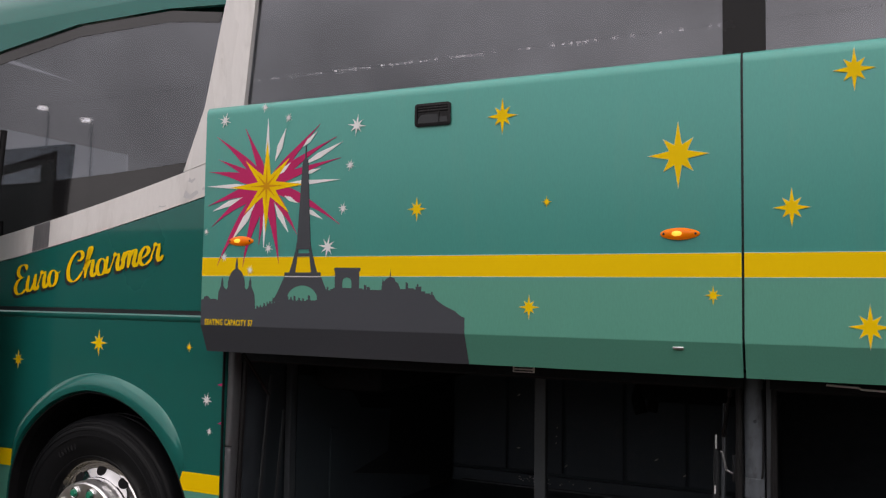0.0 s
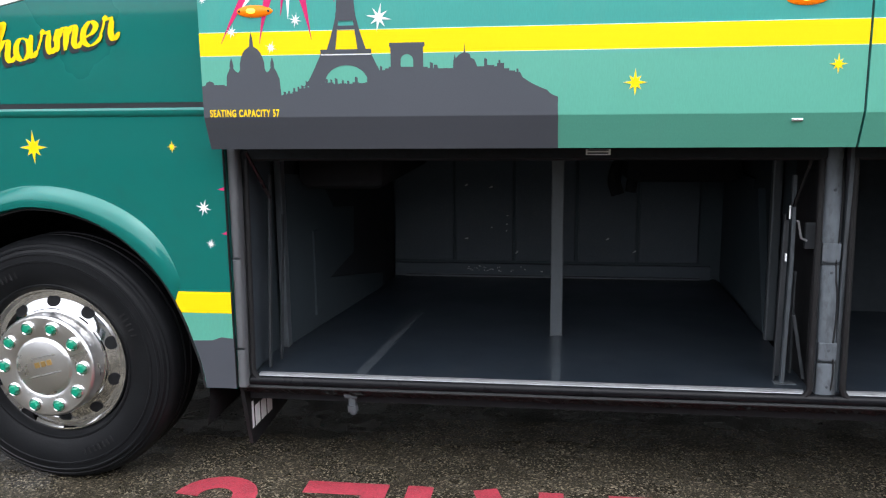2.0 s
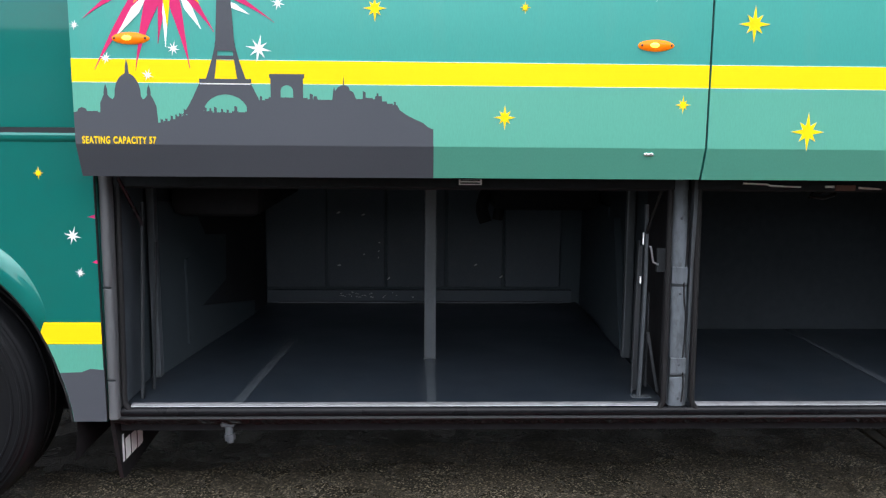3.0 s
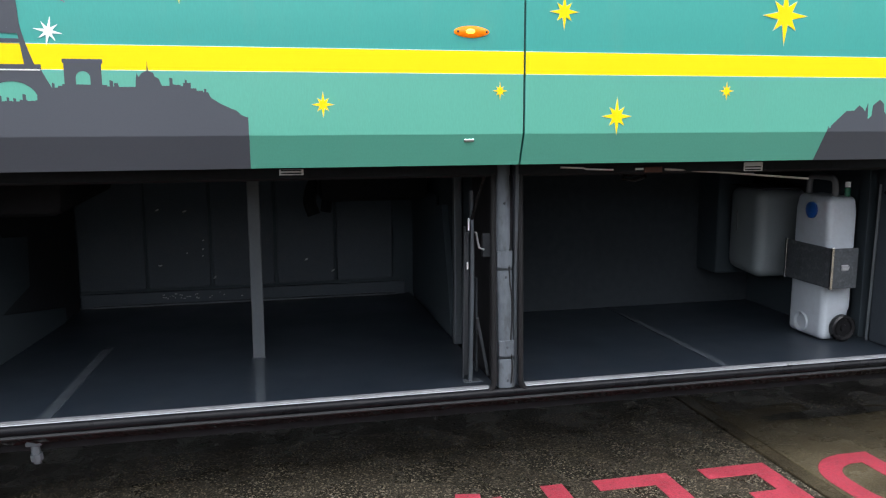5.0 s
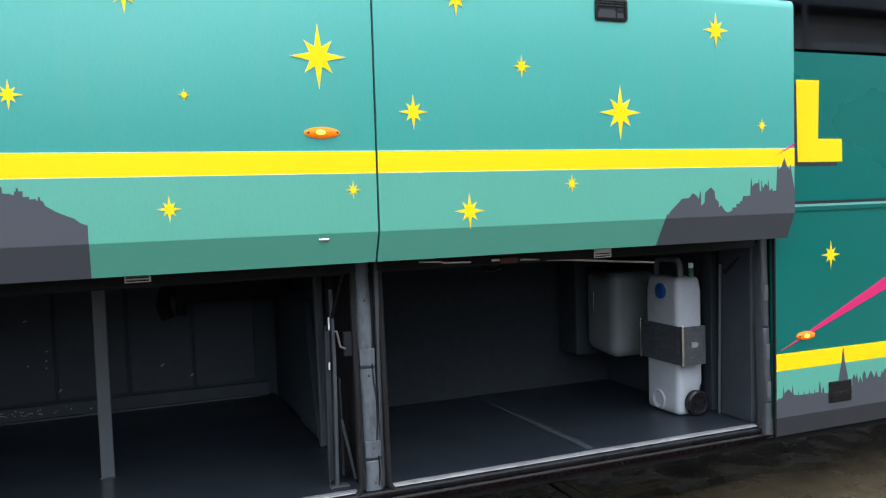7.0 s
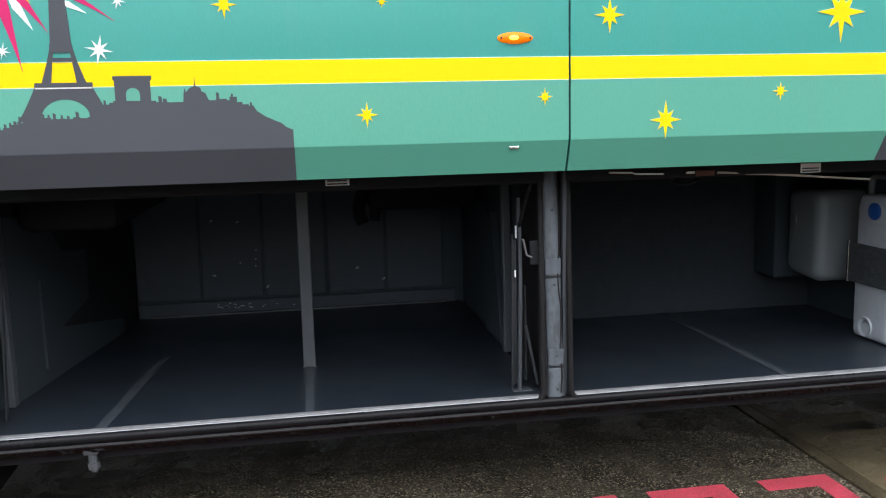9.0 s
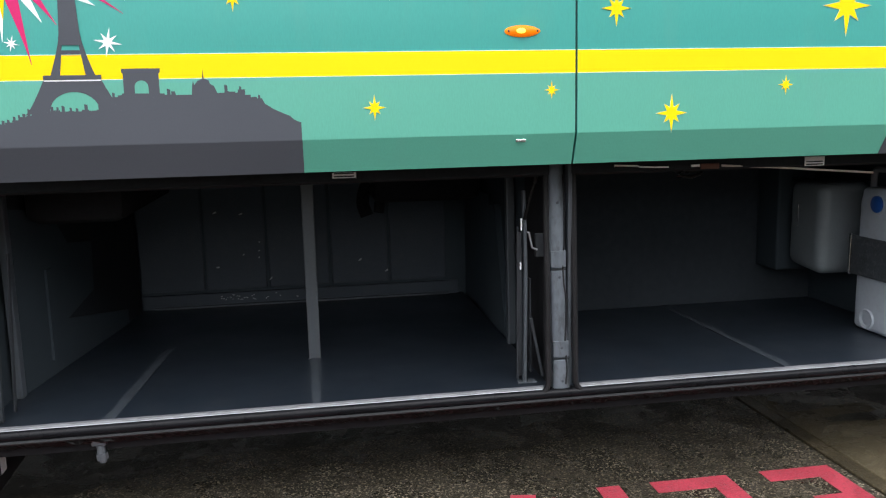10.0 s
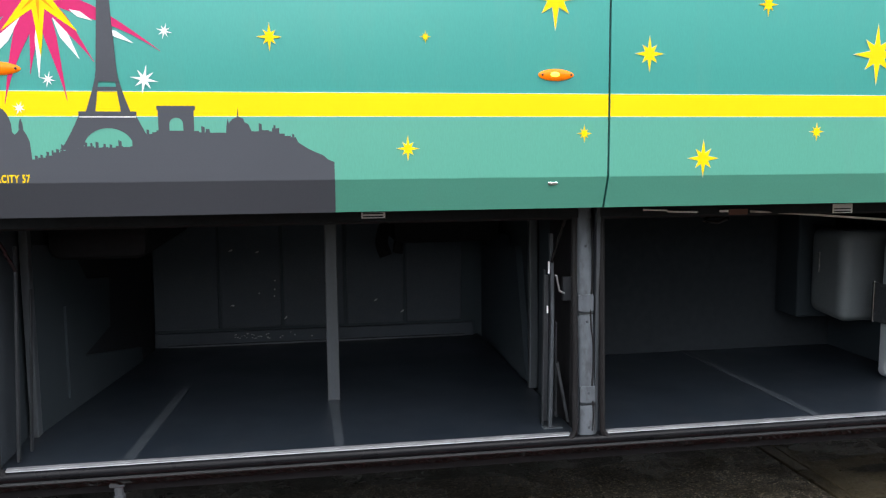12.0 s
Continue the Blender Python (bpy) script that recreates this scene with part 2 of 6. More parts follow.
HANDLE_GREY = material("dull_grey_handle", (0.125, 0.132, 0.140), 0.55, 0, 0, 0.08, 90, 6, 0.04)
STRAP = material("grey_webbing", (0.045, 0.052, 0.058), 0.6, 0, 0, 0.4, 90, 16, 0.15, 0.05, (0.13, 0.14, 0.145), 0.6, 40, gloss=0.3)
BLUE = material("blue_cap_plastic", (0.01, 0.07, 0.28), 0.4, 0, 0, 0.06)
CAP_GREEN = material("green_bottle_plastic", (0.02, 0.12, 0.07), 0.3, 0, 0.1, 0.06)
LABEL = material("white_paper_label", (0.86, 0.87, 0.88), 0.7, 0, 0, 0.08, 300, 20, 0.0)
RUST = material("red_oxide_paint", (0.10, 0.035, 0.02), 0.6, 0, 0, 0.2)
WOODROD = material("pale_rod", (0.52, 0.48, 0.43), 0.5, 0, 0, 0.12)
ROAD_RED = material("red_road_paint", (0.42, 0.050, 0.074), 0.5, 0, 0.05, 0.42, 190, 9, 1.0, 0.15, (0.085, 0.036, 0.032), 0.85, 62, gloss=0.3)
AMBER = material("amber_lens", (0.80, 0.18, 0.003), 0.3, 0, 0.0, 0.04, 300, 8, 0.05, 0.05, emit=(1.0, 0.19, 0.001), emit_strength=0.48, gloss=0.2)
GLOW = material("lit_bulb", (0.9, 0.5, 0.02), 0.3, 0, 0, 0.02, emit=(1.0, 0.62, 0.07), emit_strength=2.4)
DAYLIGHT_LAMP = material("small_white_lamp", (0.9, 0.9, 0.9), 0.4, 0, 0, 0.02, emit=(1.0, 1.0, 1.0), emit_strength=9.0)
CONCRETE = material("plain_grey_concrete", (0.20, 0.195, 0.185), 0.8, 0, 0, 0.2, 30, 0.6, 0.2)
GLASS = tinted_glass("tinted_window_glass", (0.39, 0.40, 0.43), 0.155)
DOOR_GLASS = tinted_glass("smoked_door_glass", (0.40, 0.43, 0.43), 0.14)
CLEAR = tinted_glass("door_glass", (0.74, 0.77, 0.77), 0.06)
GROUND = wet_ground("wet_aggregate_concrete", (0.0220, 0.0190, 0.0132), (0.305, 0.264, 0.190), 150, 0.6, (0.60, 1.28))
SMOOTH = wet_ground("wet_smooth_concrete", (0.066, 0.055, 0.033), (0.150, 0.123, 0.076), 190, 0.25, (0.55, 1.35), (0.9, 2.4, 1.0))
JOINT_FILL = wet_ground("patched_joint_edge", (0.046, 0.038, 0.023), (0.120, 0.098, 0.060), 170, 0.3, (0.5, 1.3), (0.8, 2.6, 1.0))
# the bay liner's colour at about 0.6, for the end wall and head rails
DARK_LINER = material("dark_bay_liner", (0.019, 0.022, 0.025), 0.9, 0, 0, 0.2, 60, 3, 0.1, gloss=0.15)
CHIP = material("torn_pale_lining", (0.42, 0.43, 0.44), 0.8, 0, 0, 0.3, 200, 30, 0.0)
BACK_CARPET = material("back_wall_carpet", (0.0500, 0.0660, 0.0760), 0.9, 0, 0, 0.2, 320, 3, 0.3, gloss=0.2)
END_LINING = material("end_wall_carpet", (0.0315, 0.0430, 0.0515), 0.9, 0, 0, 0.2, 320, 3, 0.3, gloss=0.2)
SCUFF_MIRROR = material("grey_scuff_and_reflection", (0.56, 0.56, 0.57), 0.45, 0, 0, 0.1, 160, 9, 0.0)
FRIT = material("black_glass_edge", (0.012, 0.012, 0.013), 0.15, 0, 0.6, 0.1, 100, 4, 0.0, gloss=0.5)
UNDERSEAL = material("wet_black_underseal", (0.0045, 0.0047, 0.0048), 0.5, 0, 0, 0.3, 45, 9, 1.0, 0.15, (0.012, 0.012, 0.012), 0.5, 30, gloss=0.15)
SILL_BLACK = material("wet_black_sill_rubber", (0.006, 0.0065, 0.008), 0.30, 0, 0, 0.3, 90, 5, 0.05, 0.1, (0.014, 0.014, 0.014), 0.5, 16, gloss=0.14)
SKIRT = material("stained_sill_edge", (0.019, 0.0205, 0.022), 0.55, 0, 0, 0.3, 70, 4, 0.1, 0.1, (0.026, 0.027, 0.028), 0.6, 14, gloss=0.2)
# wet ground tones, darkened further to hold the shade under the coach
WET_SHADE = wet_ground("wet_concrete_in_coach_shade", (0.0060, 0.0054, 0.0040), (0.050, 0.043, 0.031), 150, 0.5, (0.6, 1.25))
DAMP_SHADE = wet_ground("damp_concrete_in_half_shade", (0.0130, 0.0113, 0.0080), (0.200, 0.170, 0.120), 150, 0.6, (0.60, 1.28))
WET_SHADE.node_tree.nodes["Principled BSDF"].inputs["Specular IOR Level"].default_value = 0.07
# grey of the door edge's reflection, painted onto the white band
DOOR_MIRROR = material("grey_door_reflection", (0.135, 0.135, 0.142), 0.4, 0, 0.3, 0.25, 90, 8, 0.02, 0.1, (0.25, 0.25, 0.26), 0.5, 14, streak=8)
BITUMEN = material("bitumen_joint", (0.012, 0.012, 0.012), 0.4, 0, 0, 0.2, 90, 8, 0.2)


# ---- helpers of this scene ----
HOME = {}


def thing(name, at, label, category, group="", kind=""):
    ob = new(name)
    ob.location = at
    ob.empty_display_size = 0.1
    HOME[ob.name] = Vector(at)
    return tagged(ob, label, category, group, kind)


def hang(ob, parent):
    ob.parent = parent
    ob.matrix_parent_inverse = Matrix.Translation(-HOME.get(parent.name, Vector((0, 0, 0))))
    return ob


def part(name, bm, mat, parent=None, label="", smooth=False):
    """Links a bmesh, built in world coordinates, as one mesh object under its thing."""
    me = bpy.data.meshes.new(name)
    bmesh.ops.recalc_face_normals(bm, faces=bm.faces)
    bm.to_mesh(me)
    bm.free()
    me.materials.append(mat)
    if smooth:
        me.polygons.foreach_set("use_smooth", [True] * len(me.polygons))
        me.set_sharp_from_angle(angle=radians(38))
    ob = new(name, me)
    HOME[ob.name] = Vector((0, 0, 0))
    if label:
        tagged(ob, label)
    return hang(ob, parent) if parent else ob


def repeat(name, mesh, parent, at, size=(1, 1, 1), turn=(0, 0, 0), label=""):
    """Another object on shared mesh data."""
    ob = new(name, mesh)
    ob.location, ob.scale, ob.rotation_euler = at, size, [radians(a) for a in turn]
    if label:
        tagged(ob, label)
    return hang(ob, parent)


def box(x0, x1, y0, y1, z0, z1, bevel=0.0, bm=None, segments=2):
    fresh = bmesh.new()
    bmesh.ops.create_cube(fresh, size=1)
    for v in fresh.verts:
        v.co = Vector(((x0 + x1) / 2 + v.co.x * (x1 - x0), (y0 + y1) / 2 + v.co.y * (y1 - y0), (z0 + z1) / 2 + v.co.z * (z1 - z0)))
    if bevel:
        bmesh.ops.bevel(fresh, geom=fresh.edges[:], offset=bevel, segments=segments, profile=0.5, affect="EDGES")
    return merge(bm, fresh)


def merge(bm, other):
    if bm is None:
        return other
    me = bpy.data.meshes.new("scratch")
    other.to_mesh(me)
    other.free()
    bm.from_mesh(me)
    bpy.data.meshes.remove(me)
    return bm


def slab(points, y0, y1, bm=None):
    """A plate in the x-z plane with the outline points, from y0 (outer) to y1."""
    fresh = bmesh.new()
    a = [fresh.verts.new((x, y0, z)) for x, z in points]
    b = [fresh.verts.new((x, y1, z)) for x, z in points]
    fresh.faces.new(a)
    fresh.faces.new(b[::-1])
    for i in range(len(points)):
        j = (i + 1) % len(points)
        fresh.faces.new((a[i], b[i], b[j], a[j]))
    return merge(bm, fresh)


def rail(section, x0, x1, bm=None, steps=1):
    """A section of (y, z) points drawn along x."""
    fresh = bmesh.new()
    rings = [[fresh.verts.new((x0 + (x1 - x0) * k / steps, y, z)) for y, z in section] for k in range(steps + 1)]
    fresh.faces.new(rings[0])
    fresh.faces.new(rings[-1][::-1])
    for r, s in zip(rings, rings[1:]):
        for i in range(len(section)):
            j = (i + 1) % len(section)
            fresh.faces.new((r[i], r[j], s[j], s[i]))
    return merge(bm, fresh)


def lathe(profile, centre, steps=64, bm=None):
    """Turns (radius, y) points about the y axis through centre."""
    fresh = bmesh.new()
    rings = []
    for r, y in profile:
        rings.append([fresh.verts.new((centre[0] + r * math.cos(a), centre[1] + y, centre[2] + r * math.sin(a)))
                      for a in (2 * math.pi * k / steps for k in range(steps))])
    for p, q in zip(rings, rings[1:]):
        for i in range(steps):
            j = (i + 1) % steps
            fresh.faces.new((p[i], q[i], q[j], p[j]))
    for ring in (rings[0], rings[-1]):
        fresh.faces.new(ring)
    return merge(bm, fresh)


def tube(path, radius, bm=None, steps=8, closed=False):
    """A round bar along a path of 3D points."""
    fresh = bmesh.new()
    pts = [Vector(p) for p in path]
    n = len(pts)
    rings = []
    for i, p in enumerate(pts):
        d = (pts[(i + 1) % n] - pts[i - 1]) if closed or 0 < i < n - 1 else (pts[1] - pts[0] if i == 0 else pts[-1] - pts[-2])
        d.normalize()
        up = Vector((0, 1, 0)) if abs(d.y) < 0.9 else Vector((1, 0, 0))
        u = d.cross(up).normalized()
        v = d.cross(u)
        rings.append([fresh.verts.new(p + radius * (math.cos(a) * u + math.sin(a) * v)) for a in (2 * math.pi * k / steps for k in range(steps))])
    pairs = list(zip(rings, rings[1:])) + ([(rings[-1], rings[0])] if closed else [])
    for r, s in pairs:
        for i in range(steps):
            j = (i + 1) % steps
            fresh.faces.new((r[i], r[j], s[j], s[i]))
    if not closed:
        fresh.faces.new(rings[0])
        fresh.faces.new(rings[-1][::-1])
    return merge(bm, fresh)


def beam(a, b, w, d, bm=None):
    """A straight bar with a w x d section from a to b."""
    a, b = Vector(a), Vector(b)
    length = (b - a).length
    m = Matrix.Translation((a + b) / 2) @ (b - a).to_track_quat("Z", "Y").to_matrix().to_4x4() @ Matrix.Diagonal((w, d, length, 1))
    fresh = bmesh.new()
    bmesh.ops.create_cube(fresh, size=1, matrix=m)
    bmesh.ops.bevel(fresh, geom=fresh.edges[:], offset=min(w, d) * 0.15, segments=1, affect="EDGES")
    return merge(bm, fresh)


def rounded(x0, x1, z0, z1, r, steps=6):
    """The outline of a rectangle with round corners, in x and z."""
    pts = []
    for cx, cz, a0 in ((x1 - r, z0 + r, -90), (x1 - r, z1 - r, 0), (x0 + r, z1 - r, 90), (x0 + r, z0 + r, 180)):
        for k in range(steps + 1):
            a = radians(a0 + 90 * k / steps)
            pts.append((cx + r * math.cos(a), cz + r * math.sin(a)))
    return pts


def lettering(name, text, mat, parent, m, size=1.0, shear=0.0, bold=0.0, widen=1.0, depth=0.001, spacing=1.0, label=""):
    """Text in the built-in font, turned into a thin mesh and laid by the matrix m."""
    cu = bpy.data.curves.new(name, "FONT")
    cu.body, cu.size, cu.shear, cu.offset, cu.extrude, cu.space_character = text, size, shear, bold, depth, spacing
    cu.resolution_u = 4
    tmp = bpy.data.objects.new(name, cu)
    scene.collection.objects.link(tmp)
    me = bpy.data.meshes.new_from_object(tmp.evaluated_get(bpy.context.evaluated_depsgraph_get()))
    bpy.data.objects.remove(tmp)
    bpy.data.curves.remove(cu)
    me.transform(m @ Matrix.Diagonal((widen, 1, 1, 1)))
    me.materials.clear()
    me.materials.append(mat)
    ob = new(name, me)
    HOME[ob.name] = Vector((0, 0, 0))
    if label:
        tagged(ob, label)
    return hang(ob, parent)


def on_side(x, y, z, tilt=0.0):
    """The matrix that lays flat writing on the coach's side, reading to the right."""
    return Matrix.Translation((x, y, z)) @ Matrix.Rotation(radians(tilt), 4, Vector((0, -1, 0))) @ Matrix.Rotation(radians(90), 4, "X")


def star_outline(arms, waist, minor, slim=1.0):
    """An eight-pointed star of unit height: four long arms, four short ones."""
    pts = []
    for k in range(16):
        a = math.pi / 2 + 2 * math.pi * k / 16
        r = waist if k % 2 else (minor if k % 4 == 2 else 1.0)
        sx = slim if k % 8 in (4,) else 1.0
        pts.append((r * math.cos(a) * sx * arms, r * math.sin(a)))
    return pts


def mesh_of(bm, name, mat):
    me = bpy.data.meshes.new(name)
    bmesh.ops.recalc_face_normals(bm, faces=bm.faces)
    bm.to_mesh(me)
    bm.free()
    me.materials.append(mat)
    return me


STAR_BIG = mesh_of(slab(star_outline(0.88, 0.33, 0.70), -0.0012, 0.0), "star", YELLOW)
STAR_EDGE = mesh_of(slab(star_outline(0.88, 0.33, 0.70), -0.0008, 0.0), "star_edge", PALE)
STAR_WHITE = mesh_of(slab(star_outline(0.95, 0.27, 0.80), -0.0012, 0.0), "white_star", STICKER)


def gold_star(parent, x, y, z, high):
    """A gold star with its thin pale outline, high metres from centre to tip."""
    repeat("star_edge", STAR_EDGE, parent, (x, y, z), (high * 1.06, 1, high * 1.06), label="pale outline of a gold star")
    return repeat("star", STAR_BIG, parent, (x, y - 0.0006, z), (high, 1, high), label="gold vinyl eight-pointed star")


def smooth_line(pts, per=7):
    """A Catmull-Rom line through the points."""
    p = [Vector(q) for q in pts]
    p = [2 * p[0] - p[1]] + p + [2 * p[-1] - p[-2]]
    out = []
    for i in range(1, len(p) - 2):
        for k in range(per):
            t = k / per
            out.append(0.5 * (2 * p[i] + (p[i + 1] - p[i - 1]) * t + (2 * p[i - 1] - 5 * p[i] + 4 * p[i + 1] - p[i + 2]) * t * t
                              + (3 * p[i] - p[i - 1] - 3 * p[i + 1] + p[i + 2]) * t ** 3))
    return out + [p[-2]]


def oval(cx, cy, rx, ry):
    return [(cx + rx * math.cos(radians(60 + 30 * k)), cy + ry * math.sin(radians(60 + 30 * k))) for k in range(13)]


# strokes of a brush script: points in units of the capital height, then the advance
SCRIPT = {
    "E": ([[(0.50, 0.80), (0.46, 0.95), (0.30, 1.0), (0.16, 0.90), (0.16, 0.70), (0.28, 0.58), (0.42, 0.56)], [(0.36, 0.56), (0.16, 0.48), (0.06, 0.26), (0.14, 0.05), (0.34, 0.0), (0.54, 0.14)]], 0.52),
    "u": ([[(0.0, 0.30), (0.08, 0.58)], [(0.09, 0.58), (0.05, 0.20), (0.12, 0.02), (0.26, 0.10), (0.36, 0.32)], [(0.38, 0.58), (0.35, 0.16), (0.43, 0.02), (0.54, 0.16)]], 0.48),
    "r": ([[(0.0, 0.14), (0.10, 0.42), (0.15, 0.66)], [(0.12, 0.64), (0.17, 0.54), (0.26, 0.56), (0.30, 0.52)], [(0.30, 0.54), (0.26, 0.20), (0.33, 0.02), (0.46, 0.18)]], 0.40),
    "o": ([oval(0.22, 0.28, 0.16, 0.27), [(0.30, 0.50), (0.38, 0.40), (0.52, 0.46)]], 0.48),
    "C": ([[(0.44, 0.70), (0.54, 0.66), (0.64, 0.78), (0.58, 0.95), (0.42, 0.98), (0.22, 0.80), (0.10, 0.48), (0.14, 0.14), (0.32, 0.0), (0.52, 0.08), (0.68, 0.28)]], 0.70),
    "h": ([[(0.0, 0.30), (0.18, 0.66), (0.28, 0.96), (0.20, 1.0), (0.13, 0.60), (0.08, 0.02)], [(0.10, 0.28), (0.24, 0.54), (0.36, 0.52), (0.33, 0.16), (0.41, 0.02), (0.52, 0.16)]], 0.50),
    "a": ([oval(0.20, 0.27, 0.16, 0.27), [(0.42, 0.58), (0.37, 0.18), (0.44, 0.02), (0.55, 0.16)]], 0.55),
    "m": ([[(0.0, 0.30), (0.08, 0.58)], [(0.10, 0.58), (0.06, 0.02)], [(0.08, 0.30), (0.20, 0.55), (0.30, 0.50), (0.26, 0.02)], [(0.29, 0.30), (0.42, 0.55), (0.52, 0.50), (0.47, 0.16), (0.55, 0.02), (0.66, 0.18)]], 0.63),
    "e": ([[(0.04, 0.20), (0.28, 0.30), (0.36, 0.46), (0.24, 0.58), (0.09, 0.42), (0.06, 0.16), (0.20, 0.0), (0.38, 0.06), (0.50, 0.20)]], 0.44),
    " ": ([], 0.26),
}


def script_writing(name, text, mat, parent, m, size, widen, slant, weight, label):
    """Brush-script writing: each letter is a part made of tapering strokes, each a hair above the one before."""
    pen, layer = 0.0, 0
    hairlines = {("r", 0), ("u", 0), ("m", 0), ("h", 2), ("o", 1)}
    for ch in text:
        strokes, advance = SCRIPT[ch]
        bm = bmesh.new()
        for nth, stroke in enumerate(strokes):
            line = smooth_line(stroke)
            heavy = weight * (0.42 if (ch, nth) in hairlines else 1.0)
            n, rows = len(line), []
            for i, q in enumerate(line):
                d = (line[min(i + 1, n - 1)] - line[max(i - 1, 0)]).normalized()
                steep = 0.27 + 0.73 * max(0.0, abs(d.y) * 1.15 - 0.15)
                end = min(1.0, 0.45 + 5.0 * min(i, n - 1 - i) / n)
                o = Vector((-d.y, d.x)) * heavy * steep * end
                row = []
                for s in (1, -1):
                    c = q + s * o
                    row.append(bm.verts.new(m @ Vector(((pen + c.x) * size * widen + c.y * size * slant, c.y * size, 0.0006 + 0.00008 * layer))))
                rows.append(row)
            for r, t in zip(rows, rows[1:]):
                bm.faces.new((r[0], r[1], t[1], t[0]))
            layer += 1
        pen += advance
        if strokes:
            part(name, bm, mat, parent, label)
        else:
            bm.free()


# ---- ground ----
bm = bmesh.new()
bmesh.ops.create_grid(bm, x_segments=2, y_segments=2, size=400, matrix=Matrix.Translation((0, 0, -0.012)))
ground = part("ground", bm, BITUMEN)
tagged(ground, "wet concrete yard reaching to the horizon", "ground", kind="structure")
JOINT = 0.008
for x0, x1, mat in ((-60, -9.2, SMOOTH), (-9.2, -3.88, GROUND), (-3.86, 1.315, GROUND), (1.313, 1.405, JOINT_FILL), (1.394, 6.5, SMOOTH), (6.5, 60, SMOOTH)):
    for y0, y1 in ((-60, -4.6), (-4.6, 3.2), (3.2, 60)):
        part("concrete_slab", box(x0 + JOINT, x1 - JOINT, y0 + JOINT, y1 - JOINT, -0.2, 0.0, 0.004, segments=1), mat, ground,
             "wet slab with exposed stones" if mat is GROUND else "patched strip beside the joint" if mat is JOINT_FILL else "smooth wet concrete slab")

# wet patches under the coach; their dark colours also paint its shade
random.seed(51)


def shade_film(cx, cy, rx, ry, mat=WET_SHADE, label="dark wet film with the coach's shade painted in"):
    """A thin uneven film on the slab, coloured as wet concrete in the coach's shade."""
    bm, n = bmesh.new(), 120
    wob = [random.uniform(0.80, 1.10) for _ in range(n)]
    rim = [0.5 * wob[k] + 0.25 * (wob[k - 1] + wob[(k + 1) % n]) + 0.16 * noise.noise((k * 0.21, cx * 3, cy * 5)) for k in range(n)]
    top = [bm.verts.new((cx + rx * r * math.cos(2 * math.pi * k / n), cy + ry * r * math.sin(2 * math.pi * k / n), 0.0012 + 0.0003 * len(ground.children) / 30)) for k, r in enumerate(rim)]
    bm.faces.new(top)
    part("wet_shade_film", bm, mat, ground, label)


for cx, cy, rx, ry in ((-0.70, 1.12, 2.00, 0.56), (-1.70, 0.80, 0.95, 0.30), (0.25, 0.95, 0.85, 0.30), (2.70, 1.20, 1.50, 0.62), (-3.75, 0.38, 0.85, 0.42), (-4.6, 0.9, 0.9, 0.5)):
    shade_film(cx, cy, rx, ry, DAMP_SHADE, "damp patch with the outer part of the coach's shade painted in")
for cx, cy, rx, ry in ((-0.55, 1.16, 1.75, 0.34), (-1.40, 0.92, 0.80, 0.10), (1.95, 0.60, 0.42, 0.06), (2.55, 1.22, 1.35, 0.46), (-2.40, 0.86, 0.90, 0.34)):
    shade_film(cx, cy, rx, ry)

# painted word, to be read from the coach's side
STROKE, FOOT, TOP = 0.098, 0.112, -0.500


def bar(x0, x1, y0, y1, bm=None):
    return box(min(x0, x1), max(x0, x1), min(y0, y1), max(y0, y1), -0.003, 0.0025, bm=bm)


def ribbon(pts, width, bm=None):
    """A flat painted stroke of constant width along points on the ground."""
    fresh = bmesh.new()
    rows, n = [], len(pts)
    for i in range(n):
        p, q = Vector(pts[max(i - 1, 0)]), Vector(pts[min(i + 1, n - 1)])
        d = (q - p).normalized()
        o = Vector((-d.y, d.x)) * width / 2
        c = Vector(pts[i])
        rows.append([fresh.verts.new((*(c + s * o), z)) for s, z in ((1, -0.003), (1, 0.0025), (-1, 0.0025), (-1, -0.003))])
    for r, s in zip(rows, rows[1:]):
        for i in range(4):
            fresh.faces.new((r[i], r[(i + 1) % 4], s[(i + 1) % 4], s[i]))
    fresh.faces.new(rows[0])
    fresh.faces.new(rows[-1][::-1])
    return merge(bm, fresh)


def letter_e(x0, x1):
    bm = bar(x1 - STROKE, x1, TOP, FOOT)
    mid = (FOOT + TOP) / 2
    for y in (FOOT - STROKE / 2, mid, TOP + STROKE / 2):
        bar(x0 if y != mid else x0 + 0.09, x1 - STROKE, y - STROKE / 2, y + STROKE / 2, bm)
    return bm


def letter_d(x0, x1):
    bm = bar(x1 - STROKE, x1, TOP, FOOT)
    h, r = STROKE / 2, 0.2
    arc = [(x1 - STROKE, FOOT - h)]
    arc += [(x0 + h + r - r * math.sin(a), FOOT - h - r + r * math.cos(a)) for a in (radians(10 * k) for k in range(10))]
    arc += [(x0 + h + r - r * math.cos(a), TOP + h + r - r * math.sin(a)) for a in (radians(10 * k) for k in range(10))]
    arc += [(x1 - STROKE, TOP + h)]
    return ribbon(arc, STROKE, bm)


def letter_l(x0, x1):
    bm = bar(x1 - STROKE, x1, TOP, FOOT)
    return bar(x0, x1 - STROKE, FOOT - STROKE, FOOT, bm)


def letter_v(x0, x1):
    c = (x0 + x1) / 2
    bm = ribbon([(x0 + 0.05, TOP), (c - 0.026, FOOT)], 0.105)
    return ribbon([(x1 - 0.05, TOP), (c + 0.050, FOOT - 0.06)], 0.105, bm)


